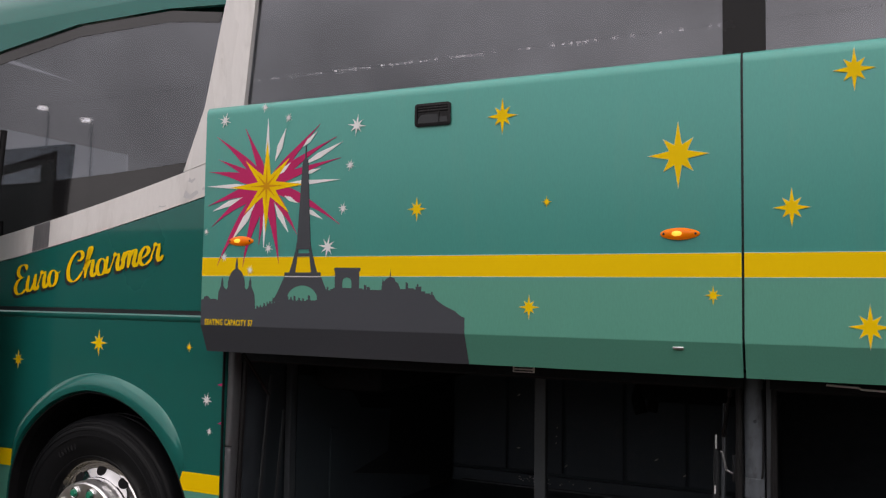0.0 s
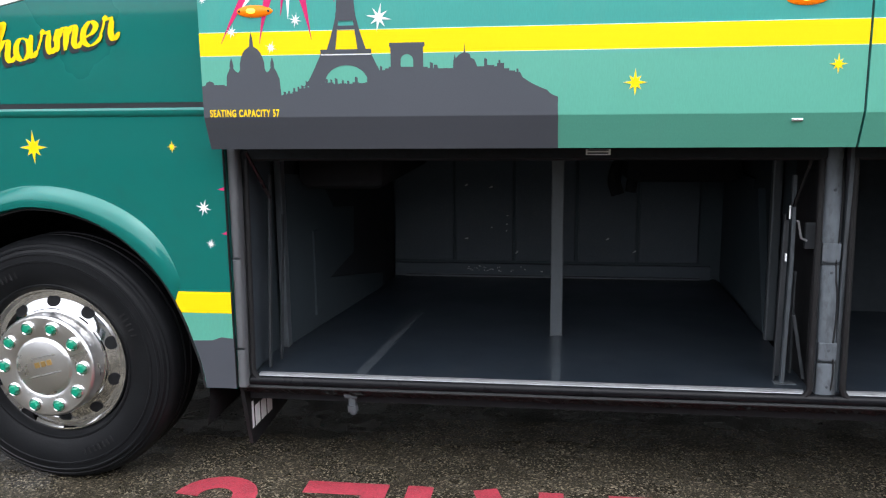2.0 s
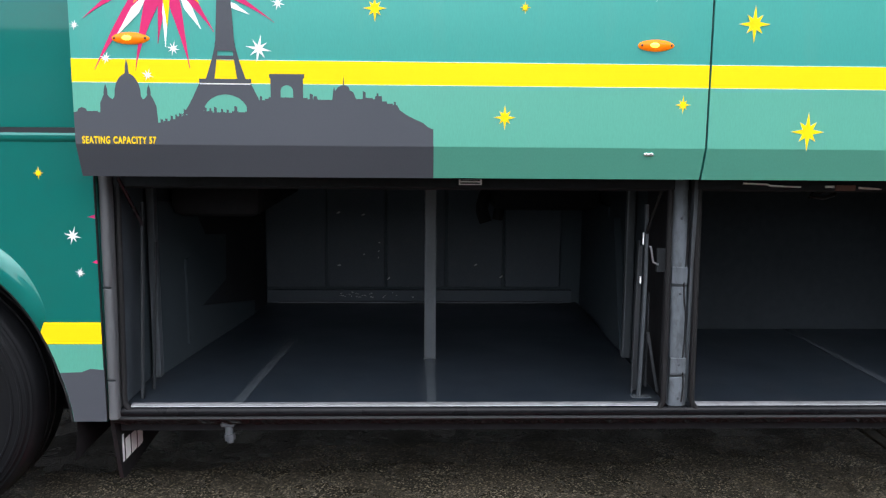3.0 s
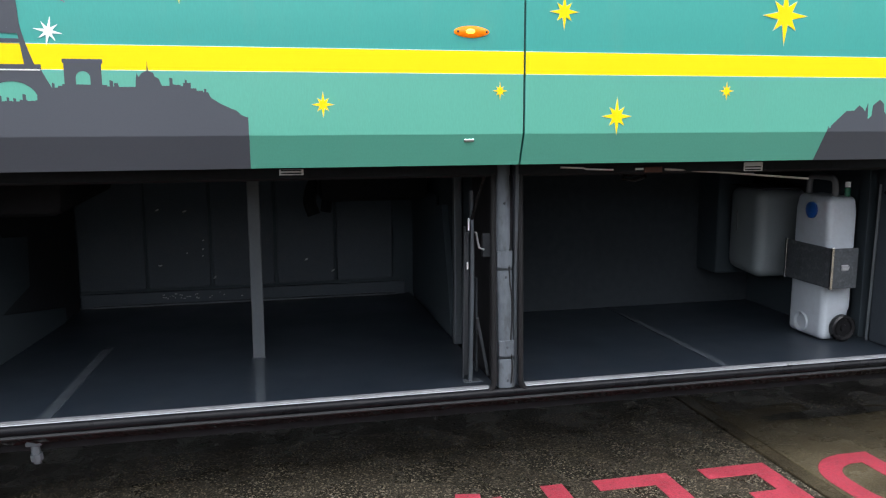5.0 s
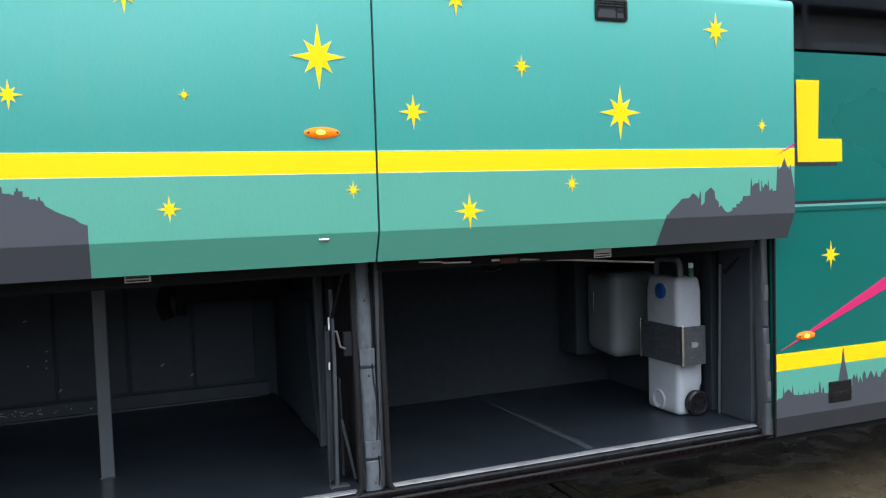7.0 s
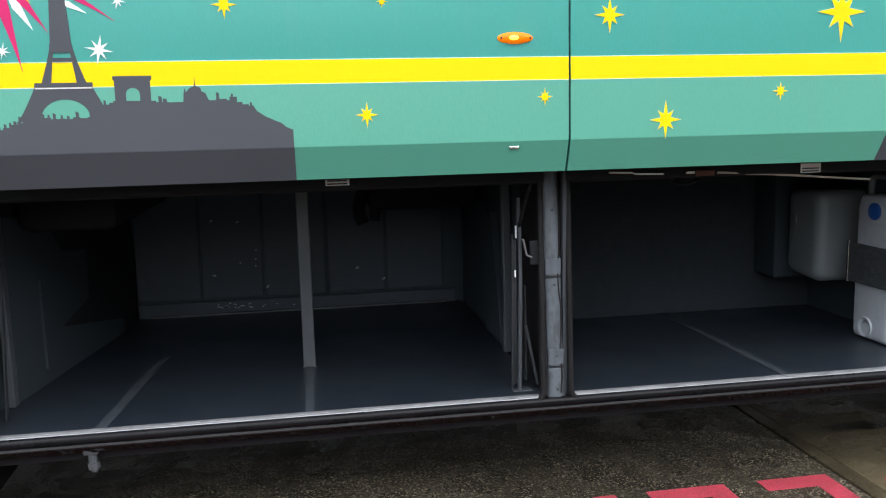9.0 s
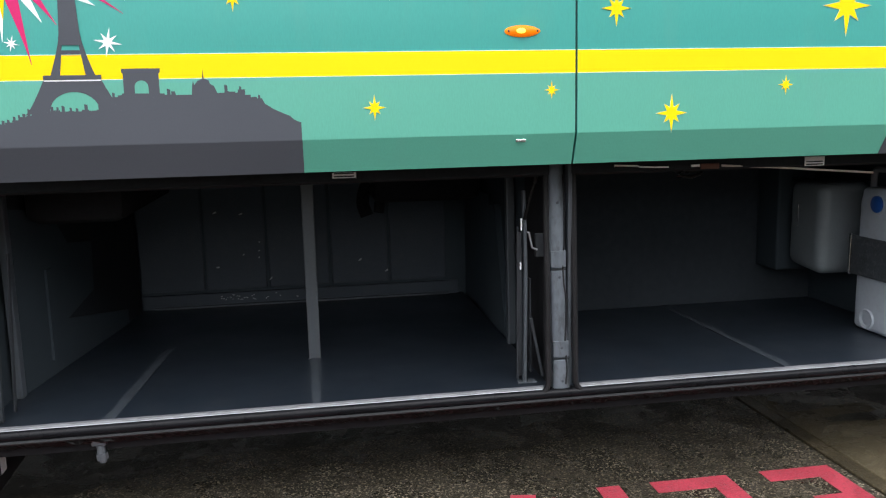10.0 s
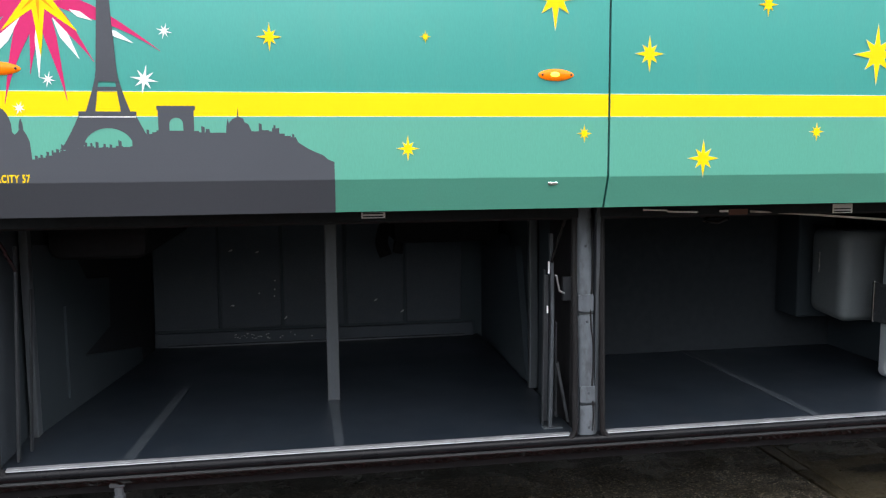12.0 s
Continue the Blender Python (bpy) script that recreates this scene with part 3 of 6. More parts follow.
def letter_r(x0, x1):
    bm = bar(x1 - STROKE, x1, TOP, FOOT)
    h = STROKE / 2
    bar(x0 + 0.08, x1 - STROKE, TOP, TOP + STROKE, bm)
    bar(x0, x0 + STROKE - 0.01, TOP + 0.05, TOP + 0.28, bm)
    bar(x0 + 0.08, x1 - STROKE, TOP + 0.24, TOP + 0.24 + STROKE, bm)
    return ribbon([(x0 + 0.14, TOP + 0.33), (x0 + h, FOOT)], STROKE, bm)


def letter_s(x0, x1):
    h, c = STROKE / 2, (x0 + x1) / 2
    r = (x1 - x0) / 2 - h
    top = [(c + r * math.cos(a), FOOT - h - r + r * math.sin(a)) for a in (radians(180 - 15 * k) for k in range(19))][::-1]
    low = [(c - r * math.cos(a), TOP + h + r - r * math.sin(a)) for a in (radians(180 - 15 * k) for k in range(19))]
    return ribbon(top[::-1][:16] + low[::-1][4:], STROKE)


for build, x0, x1 in ((letter_d, 1.422, 1.800), (letter_e, 0.930, 1.255), (letter_l, 0.425, 0.775),
                      (letter_v, -0.300, 0.090), (letter_e, -0.743, -0.434), (letter_r, -1.281, -0.919),
                      (letter_e, -1.961, -1.622), (letter_s, -2.470, -2.133)):
    part("painted_letter", build(x0, x1), ROAD_RED, ground, "worn red painted road letter")
for x0, x1 in ((0.188, 0.288), (-1.544, -1.440)):
    part("painted_letter", bar(x0, x1, TOP, FOOT), ROAD_RED, ground, "worn red painted road letter")

# ---- low unseen wall, added to close the yard on the coach's far side ----
wall_far = part("wall_far", box(-7.0, 40, 6.0, 6.3, -0.1, 2.7), CONCRETE)
tagged(wall_far, "plain grey concrete wall, added out of view behind the coach", "wall", kind="structure")

# ---- unseen building added behind the camera to shape what glass and paint mirror ----
backdrop = thing("backdrop_building", (-6, -17, 0), "unseen grey concrete building with a window band, added for reflections", "building")
part("wall", box(-45, 3, -24, -17, -0.1, 3.2), CONCRETE, backdrop)
# taller block, put here to darken reflections on the right
part("wall", box(3.02, 40, -24, -16.5, -0.1, 7.0), CONCRETE, backdrop)
part("roof", box(-46, 3, -25, -15.6, 3.2, 3.5, 0.05), FRAME, backdrop, "flat grey roof with an overhang")
part("roof", box(3.02, 41, -25, -15.6, 7.0, 7.4, 0.05), FRAME, backdrop, "flat grey roof with an overhang")
for k in range(9):
    part("window", box(-43 + 5 * k, -39.4 + 5 * k, -17.05, -16.97, 1.0, 2.6, 0.01), GLASS, backdrop)
for k in range(7):
    for z in (1.0, 4.2):
        part("window", box(4.5 + 5 * k, 8.1 + 5 * k, -16.55, -16.47, z, z + 2.0, 0.01), GLASS, backdrop)

# overhead light line along the stand, mirrored in the side windows
gantry = thing("light_gantry", (-5, -9, 0), "thin steel light rail on posts along the coach stand", "light rail")
for x in (-19.5, 11.5):
    part("post", tube([(x, -9, 0.0), (x, -9, 5.56)], 0.04, steps=10), FRAME, gantry)
part("light_rail", box(-19.6, 11.6, -9.002, -8.998, 5.516, 5.520), FRAME, gantry, "slim grey rail")
tube_me = mesh_of(box(-0.030, 0.030, -0.010, 0.010, -0.009, 0.006, 0.003, segments=1), "lamp", DAYLIGHT_LAMP)
random.seed(12)
for k in range(64):
    if random.random() < 0.78:
        repeat("lamp", tube_me, gantry, (-9.6 + 0.135 * k + random.uniform(-0.03, 0.03), -9, 5.510), (random.uniform(0.5, 1.2), 1, 1), label="small white lamp")
for x, z in ((-18.4, 6.40), (-16.8, 5.95)):
    mast = thing("yard_lamp", (x, -12, 0), "tall grey yard lamp with a lit white head", "lamp", "yard lamps")
    part("mast", tube([(x, -12.2, 0.0), (x, -12.2, z + 0.1), (x, -12.0, z + 0.14)], 0.016, steps=8), FRAME, mast)
    part("lamp_head", box(x - 0.10, x + 0.10, -12.10, -11.93, z, z + 0.08, 0.02), DAYLIGHT_LAMP, mast, "lit white lamp head")

# ---- the coach ----
coach = thing("coach", (-2.98, 1.2, 0.0), "green touring coach with gold stars and both luggage hatches raised", "coach")
F = -0.168            # outer face of the raised hatches
HUB = (-3.012, 0.0, 0.508)


REACH = ((-30, 0.72), (-5, 0.683), (10, 0.650), (22, 0.642), (57, 0.646), (91, 0.640), (122, 0.604), (142, 0.588), (154, 0.576), (170, 0.553), (210, 0.53))


def reach(deg):
    """Distance of the arch's edge from the hub: the opening is fuller behind the wheel than before it."""
    for (d0, r0), (d1, r1) in zip(REACH, REACH[1:]):
        if deg <= d1:
            return r0 + (r1 - r0) * (deg - d0) / (d1 - d0)
    return REACH[-1][1]


def arch(extra, a0, a1, n=40):
    turns = [a0 + (a1 - a0) * k / n for k in range(n + 1)]
    return [(HUB[0] + (reach(d) + extra) * math.cos(radians(d)), HUB[2] + (reach(d) + extra) * math.sin(radians(d))) for d in turns]


# lower front panel with the wheel arch cut out of it
CUT_L, CUT_R = 187.95, -6.13   # where the arch meets the panel's lower edge
lower = [(-3.72, 1.499), (-3.72, 0.435)] + arch(0.0, CUT_L, CUT_R) + [(-2.203, 0.435), (-2.203, 1.499)]
part("front_side_panel", slab(lower, 0.0, 0.035), GREEN, coach, "glossy deep green lower panel")
part("ledge", rail([(0.0, 1.500), (-0.004, 1.504), (-0.008, 1.514), (-0.007, 1.524), (0.001, 1.532), (0.03, 1.532), (0.03, 1.500)], -3.72, -2.203), GREEN, coach, "glossy ledge catching the light", True)
part("panel_gap", box(-3.72, -2.203, 0.0055, 0.03, 1.5325, 1.5515), INK, coach, "dark groove between the panels")
# flared lip of the arch
ring = bmesh.new()
rows = []
for k in range(65):
    deg = CUT_L + 4 - (CUT_L + 4 - 26) * k / 64
    a = radians(deg)
    swell = max(0.0, min(1.0, (math.sin(a) - 0.20) / 0.62)) * min(1.0, max(0.0, (math.sin(a) - 0.438) / 0.05)) if deg < 90 else max(0.25, min(1.0, (math.sin(a) - 0.30) / 0.42))
    swell = swell * swell * (3 - 2 * swell)
    w, h = 0.006 + (0.084 + 0.026 * math.cos(a)) * swell, 0.003 + 0.027 * swell
    rows.append([ring.verts.new((HUB[0] + (reach(deg) + r * w) * math.cos(a), y, HUB[2] + (reach(deg) + r * w) * math.sin(a)))
                 for r, y in ((1.0, 0.001), (0.9, -0.3 * h), (0.62, -0.72 * h), (0.36, -h), (0.1, -0.85 * h), (0.0, -0.3 * h), (0.0, 0.05), (0.16, 0.05), (0.25, 0.001))])
for r, s in zip(rows, rows[1:]):
    for i in range(len(r)):
        j = (i + 1) % len(r)
        ring.faces.new((r[i], r[j], s[j], s[i]))
ring.faces.new(rows[0])
ring.faces.new(rows[-1][::-1])
part("wheel_arch_flare", ring, GREEN, coach, "rounded flared green wheel-arch lip", True)
lip, rows = bmesh.new(), []
for k in range(49):
    deg = CUT_L - (CUT_L - CUT_R) * k / 48
    a, edge = radians(deg), reach(deg)
    rows.append([lip.verts.new((HUB[0] + (edge + r) * math.cos(a), y, HUB[2] + (edge + r) * math.sin(a))) for r, y in ((0.001, -0.0035), (-0.007, -0.003), (-0.008, 0.045), (0.001, 0.045))])
for r, q in zip(rows, rows[1:]):
    for i in range(4):
        lip.faces.new((r[i], r[(i + 1) % 4], q[(i + 1) % 4], q[i]))
part("arch_edge_rubber", lip, RUBBER, coach, "thin black rubber along the arch edge")
# wheel well
well = bmesh.new()
rows = [[well.verts.new((x, y, z)) for y in (0.02, 0.75)] for x, z in arch(0.005, 200, -20, 32)]
for r, s in zip(rows, rows[1:]):
    well.faces.new((r[0], r[1], s[1], s[0]))
part("wheel_well", well, DARK, coach, "black wheel-well liner")
part("wheel_well_back", slab(arch(0.2, 200, -20, 24), 0.75, 0.78), DARK, coach)
# yellow stripe of the front, both sides of the arch
Z0, Z1 = 0.742, 0.826


def beside_arch(z, side):
    """Where the arch's edge stands at a height, behind the wheel (1) or before it (-1)."""
    edge = sorted((q, p) for p, q in (arch(0.0015, -12, 60, 72) if side > 0 else arch(0.0015, 120, 192, 72)))
    for (q0, p0), (q1, p1) in zip(edge, edge[1:]):
        if q0 <= z <= q1:
            return p0 + (p1 - p0) * (z - q0) / (q1 - q0)
    return edge[-1][1]


part("stripe", slab([(beside_arch(Z0, 1), Z0), (-2.204, Z0), (-2.204, Z1), (beside_arch(Z1, 1), Z1)], -0.0025, 0.0), YELLOW, coach, "yellow waist stripe")
part("stripe", slab([(-3.719, Z0), (beside_arch(Z0, -1), Z0), (beside_arch(Z1, -1), Z1), (-3.719, Z1)], -0.0025, 0.0), YELLOW, coach, "yellow waist stripe")
for side, end in ((1, -2.204), (-1, -3.719)):
    edge = [(beside_arch(0.438 + (Z0 - 0.438) * k / 6, side), 0.438 + (Z0 - 0.438) * k / 6) for k in range(7)]
    part("lower_paint", slab(edge + [(end, Z0), (end, 0.438)], -0.0012, 0.0), MINT, coach, "lighter green paint below the stripe")
part("skirt_patch", slab([(-2.30, 0.437), (-2.204, 0.437), (-2.204, 0.64), (-2.255, 0.645), (-2.29, 0.632)] + [(beside_arch(0.629 - 0.032 * k, 1) + 0.002, 0.629 - 0.032 * k) for k in range(7)], -0.004, 0.0), SLATE, coach, "grey printed skyline edge")
for x, z, h in ((-2.966, 1.386, 0.062), (-2.402, 1.386, 0.022), (-3.526, 1.283, 0.047)):
    gold_star(coach, x, -0.001, z, h)
for x, z, h in ((-2.292, 1.155, 0.034), (-2.272, 1.016, 0.02)):
    repeat("white_star", STAR_WHITE, coach, (x, -0.0012, z), (h, 1, h), (0, 15, 0), "white vinyl star")
for x, z, w in ((-2.225, 1.225, 0.03), (-2.222, 1.055, 0.018)):
    part("ray_tip", slab([(x - w * 0.3, z), (-2.204, z - 0.006), (-2.204, z + 0.01)], -0.001, 0.0), MAGENTA, coach, "magenta tip of a printed ray")


# upper front panel, white sweep and windows
def sweep(x, lift=0.0):
    """Height of the white band's lower edge: it climbs towards the middle of the coach."""
    u = (x + 3.78) / 1.42
    return 1.768 + 0.255 * u + 0.046 * u * u + lift


xs = [-3.75 + 1.547 * k / 24 for k in range(25)]
part("upper_side_panel", slab([(x, sweep(x)) for x in xs] + [(-2.203, 1.552), (-3.75, 1.552)], 0.004, 0.035), GREEN, coach, "glossy deep green panel under the driver's window")


def sweep_top(x):
    u = (x + 3.78) / 1.42
    return 1.905 + 0.262 * u + 0.055 * u * u


xs2 = [-3.75 + 1.55 * k / 24 for k in range(25)]
part("white_sweep", slab([(x, sweep_top(x)) for x in xs2] + [(x, sweep(x, 0.004)) for x in xs2[::-1]], 0.002, 0.035), WHITE, coach, "white swept band with scuffs")
# small scuffs, enlarged to include a grey reflection painted on the band
for sx, sz, w, h in ((-2.47, 0.035, 0.090, 0.055), (-2.36, 0.040, 0.050, 0.020), (-2.44, 0.100, 0.040, 0.030), (-2.30, 0.020, 0.030, 0.050), (-2.285, 0.070, 0.045, 0.060), (-2.62, 0.030, 0.05, 0.010), (-2.245, 0.050, 0.012, 0.07)):
    zb = sweep(sx) + sz
    part("band_mark", slab([(sx, zb), (sx + w * 0.5, zb - h * 0.25), (sx + w, zb + h * 0.3), (sx + w * 0.9, zb + h * 0.55), (sx + w * 0.45, zb + h * 0.2), (sx + w * 0.15, zb + h * 0.6)], 0.0014, 0.003), SCUFF_MIRROR, coach, "grey mark on the white band, part scuff, part painted reflection")
part("white_pillar", slab([(-2.476, sweep_top(-2.476) + 0.005), (-2.2, sweep_top(-2.2) + 0.005), (-2.137, 2.46), (-2.076, 3.05), (-2.236, 3.05), (-2.264, 2.93), (-2.36, 2.49)], 0.004, 0.05), WHITE, coach, "white slanted window pillar")
low = [(x, sweep_top(x) + 0.004) for x in [-4.70 + 2.22 * k / 20 for k in range(21)]]
part("driver_side_window", slab(low + [(-2.368, 2.49), (-2.272, 2.93), (-2.6, 2.985), (-3.2, 2.985), (-3.86, 2.90), (-4.70, 2.76)], 0.022, 0.028), GLASS, coach, "tinted front side window")
border = slab([(-4.70, 2.76), (-3.86, 2.90), (-3.2, 2.985), (-2.6, 2.985), (-2.285, 2.935), (-2.3, 2.89), (-2.6, 2.93), (-3.2, 2.93), (-3.86, 2.84), (-4.70, 2.70)], 0.0195, 0.0219)
slab(low + [(x, z + 0.050 + 0.18 * (-2.48 - x)) for x, z in low[::-1]], 0.0195, 0.0219, border)
part("window_border", border, FRIT, coach, "black printed glass border")
# black outline of the open door's mirror image, laid on the driver's window
door_image = slab([(-3.458, sweep_top(-3.458) + 0.006), (-3.342, sweep_top(-3.342) + 0.006), (-3.326, 2.352), (-3.86, 2.275), (-3.86, 2.225), (-3.440, 2.285)], 0.0165, 0.0192)
# the open door's edge mirrored in the white band, drawn as a plate
part("band_reflection", slab([(-3.462, sweep(-3.462, 0.006)), (-3.346, sweep(-3.346, 0.006)), (-3.338, sweep_top(-3.338) - 0.002), (-3.452, sweep_top(-3.452) - 0.002)], 0.0008, 0.003), DOOR_MIRROR, coach, "grey painted reflection of the open door's edge in the white band")
part("window_reflection", door_image, FRIT, coach, "black strip painting the open door's reflection in the driver's window")
for x0, x1 in ((-2.13, -0.079), (0.062, 1.95), (1.99, 4.3)):
    part("side_window", slab(rounded(x0, x1, 2.36 if x1 < 1.98 else 2.27, 3.02, 0.03), 0.028, 0.034), GLASS, coach, "tall tinted side window")
part("window_gap", box(-0.079, 0.062, 0.030, 0.05, 2.36, 3.02), PLASTIC, coach, "black post between the windows")
part("window_gap", box(1.95, 1.99, 0.030, 0.05, 2.27, 3.02), PLASTIC, coach, "black post between the windows")

# roof, far side, ends, deck
roof = []
for k in range(13):
    a = radians(90 * k / 12)
    roof.append((0.02 + 0.34 - 0.34 * math.cos(a), 3.02 + 0.38 * math.sin(a)))
roof += [(y + 0.0, z) for y, z in [(1.25, 3.43), (2.14, 3.40), (2.45, 3.3), (2.5, 3.02), (2.44, 3.02), (2.1, 3.34), (1.25, 3.38), (0.38, 3.35), (0.08, 3.02)]]
part("roof", rail(roof, -5.35, 6.3), GREEN, coach, "deep green rounded coach roof", True)
part("roof_edge", slab([(-5.3, 2.65), (-4.70, 2.765), (-3.86, 2.905), (-3.2, 2.99), (-2.6, 2.99), (-2.2, 2.96), (-2.0, 3.024), (6.3, 3.024), (6.3, 3.06), (-5.3, 3.06)], 0.005, 0.03), GREEN, coach, "green cove above the windows")
part("far_side", box(-5.35, 6.3, 2.44, 2.5, 0.32, 3.05), GREEN, coach)
part("front_end", box(-5.4, -5.35, 0.02, 2.48, 0.43, 1.35), GREEN, coach)
part("front_brow", box(-5.4, -5.35, 0.02, 2.48, 2.85, 3.35), GREEN, coach)
part("windscreen", box(-5.385, -5.37, 0.06, 2.44, 1.352, 2.848), CLEAR, coach, "tall clear windscreen")
dash = rail([(0.55, 0.45), (0.55, 1.20), (0.72, 1.42), (1.10, 1.58), (1.60, 1.62), (2.30, 1.56), (2.43, 1.45), (2.43, 0.45)], -5.34, -4.80)
part("dashboard", dash, DARK, coach, "black curved dashboard")
part("tail_end", box(6.3, 6.35, 0.02, 2.48, 0.43, 3.35), GREEN, coach)
part("passenger_deck", box(-3.70, 6.3, 0.05, 2.44, 1.40, 1.45), DARK, coach, "dark passenger floor")
part("cab_floor", box(-5.34, -3.70, 0.10, 2.44, 0.43, 0.46), DARK, coach)
part("cab_wall", box(-3.74, -3.70, 0.04, 2.44, 0.43, 1.45), DARK, coach)
part("underside", box(-2.19, 6.3, 0.10, 2.40, 0.36, 0.40), DARK, coach, "dark underside")
part("body_side", box(-2.20, 2.0, 0.04, 0.08, 1.40, 2.37), DARK, coach, "dark body side behind the raised hatches")
part("front_inner_wall", box(-2.24, -2.205, 0.15, 2.4, 0.42, 1.40), DARK, coach)

# panels behind the second bay
part("rear_side_panel", slab([(2.0, 0.515), (6.3, 0.515), (6.3, 1.505), (2.0, 1.505)], 0.0, 0.035), GREEN, coach, "glossy deep green lower panel")
part("panel_fold", rail([(0.0, 0.515), (0.055, 0.407), (0.085, 0.407), (0.035, 0.515)], 2.0, 6.3), MINT, coach, "lower edge of the panel, folded inwards")
part("ledge", rail([(0.0, 1.505), (-0.008, 1.500), (-0.010, 1.520), (0.004, 1.532), (0.03, 1.532), (0.03, 1.505)], 2.0, 6.3), GREEN, coach, "glossy ledge catching the light", True)
part("panel_gap", box(2.0, 6.3, 0.0055, 0.03, 1.5325, 1.5455), INK, coach, "dark groove between the panels")
part("upper_side_panel", slab([(1.98, 1.546), (6.3, 1.546), (6.3, 2.25), (1.98, 2.25)], 0.004, 0.035), GREEN, coach, "glossy deep green panel under the side windows")
part("lower_paint", slab([(2.002, 0.515), (6.3, 0.515), (6.3, 0.741), (2.002, 0.741)], -0.0008, 0.0), MINT, coach, "lighter green paint below the stripe")
part("stripe", slab([(2.002, 0.741), (6.3, 0.741), (6.3, 0.823), (2.002, 0.823)], -0.0012, 0.0), YELLOW, coach, "yellow waist stripe")
gold_star(coach, 2.348, -0.001, 1.281, 0.066)
part("pink_ray", slab([(2.03, 0.838), (2.9, 1.155), (2.9, 1.235)], -0.0022, 0.0), MAGENTA, coach, "long magenta printed ray")
for dx, dy, mat, lab in ((-0.03, -0.001, INK, "dark drop shadow of the big letter"), (0.0, -0.002, YELLOW, "big yellow capital letter")):
    dz = -0.02 if mat is INK else 0.0
    part("big_letter", slab([(2.145 + dx, 1.732 + dz), (2.428 + dx, 1.732 + dz), (2.424 + dx, 1.842 + dz), (2.272 + dx, 1.842 + dz), (2.28 + dx, 2.12 + dz), (2.137 + dx, 2.12 + dz)], 0.004 + dy, 0.006), mat, coach, lab)
    part("big_letter", slab([(1.99 + dx, 2.02 + dz), (2.11 + dx, 2.02 + dz), (2.11 + dx, 2.125 + dz), (1.99 + dx, 2.125 + dz)], 0.004 + dy, 0.006), mat, coach, lab)

random.seed(4)
# low printed town on the panel behind the second bay
town = [(2.003, 0.602), (2.018, 0.612), (2.024, 0.606), (2.040, 0.618), (2.045, 0.664), (2.050, 0.630), (2.074, 0.650), (2.096, 0.630), (2.101, 0.668), (2.107, 0.620)]
for k in range(4):
    town += [(2.135 + 0.034 * k, 0.613 - 0.001 * k), (2.138 + 0.034 * k, 0.632), (2.142 + 0.034 * k, 0.613)]
town += [(2.268, 0.612), (2.270, 0.648), (2.274, 0.666), (2.278, 0.648)]
x = 2.285
while x < 4.0:
    w = random.uniform(0.012, 0.05)
    h = 0.615 + random.uniform(0, 0.05) + 0.02 * math.sin(x * 5)
    town += [(x, h), (x + w * 0.5, h + random.choice((0, 0, 0.02, 0.035))), (x + w, h)]
    x += w
spire = [(2.385, 0.6), (2.40, 0.68), (2.415, 0.74), (2.427, 0.825), (2.439, 0.74), (2.455, 0.68), (2.47, 0.6)]
part("printed_town", slab(town + [(4.0, 0.515), (2.003, 0.515)], -0.0015, 0.0), SLATE, coach, "slate grey printed town outline")
part("printed_town_fold", rail([(-0.0014, 0.515), (0.0536, 0.4064), (0.0546, 0.4069), (-0.0004, 0.5155)], 2.001, 4.0), SLATE, coach, "slate grey print running over the fold")
part("printed_spire", slab(spire, -0.0022, -0.0016), SLATE, coach, "slate grey printed spire")
latch = box(2.33, 2.48, -0.006, 0.0, 0.55, 0.655, 0.004)
box(2.345, 2.465, -0.009, -0.006, 0.565, 0.60, 0.002, latch)
part("panel_latch", latch, PLASTIC, coach, "black recessed panel latch")

# ---- front wheel ----
WX = HUB[0] + 0.015
tyre_profile = [(0.296, 0.052), (0.298, 0.030), (0.303, 0.012), (0.310, 0.000), (0.315, -0.010), (0.322, -0.011), (0.325, -0.008), (0.345, -0.018), (0.385, -0.030), (0.415, -0.031), (0.417, -0.034), (0.423, -0.034), (0.425, -0.030), (0.445, -0.028), (0.448, -0.031), (0.454, -0.030), (0.456, -0.025),
                (0.466, -0.020), (0.469, -0.022), (0.474, -0.016), (0.476, -0.010), (0.484, -0.008), (0.486, -0.001), (0.491, 0.004),
                (0.497, 0.012), (0.503, 0.030), (0.508, 0.055), (0.508, 0.084), (0.498, 0.086), (0.498, 0.096), (0.508, 0.098), (0.508, 0.135), (0.498, 0.137), (0.498, 0.149), (0.508, 0.151), (0.506, 0.24), (0.48, 0.27), (0.30, 0.26), (0.296, 0.24)]
tyre_bm = lathe([(r * 1.018, y) for r, y in tyre_profile], (WX + 0.010, 0.032, HUB[2]), 96)
for v in tyre_bm.verts:
    v.co.z = max(v.co.z, 0.001)
wheel = part("front_wheel", tyre_bm, TYRE, coach, "large worn black coach tyre", True)
mark_me = mesh_of(box(-0.004, 0.004, -0.0015, 0.004, -0.013, 0.013, 0.001, segments=1), "sidewall_mark", RUBBER)
for start, count in ((-74, 7), (108, 6), (20, 5)):
    for k in range(count):
        a = radians(start + 3.4 * k)
        repeat("sidewall_mark", mark_me, wheel, (WX + 0.012 + 0.386 * math.cos(a), 0.0015, HUB[2] + 0.386 * math.sin(a)), turn=(0, 90 - math.degrees(a), 0))
rim_profile = [(0.303, 0.016), (0.306, 0.000), (0.301, -0.008), (0.294, -0.008), (0.289, 0.008), (0.283, 0.022), (0.276, 0.022), (0.226, 0.002), (0.221, 0.000), (0.219, -0.010), (0.214, -0.012), (0.190, 0.0)]
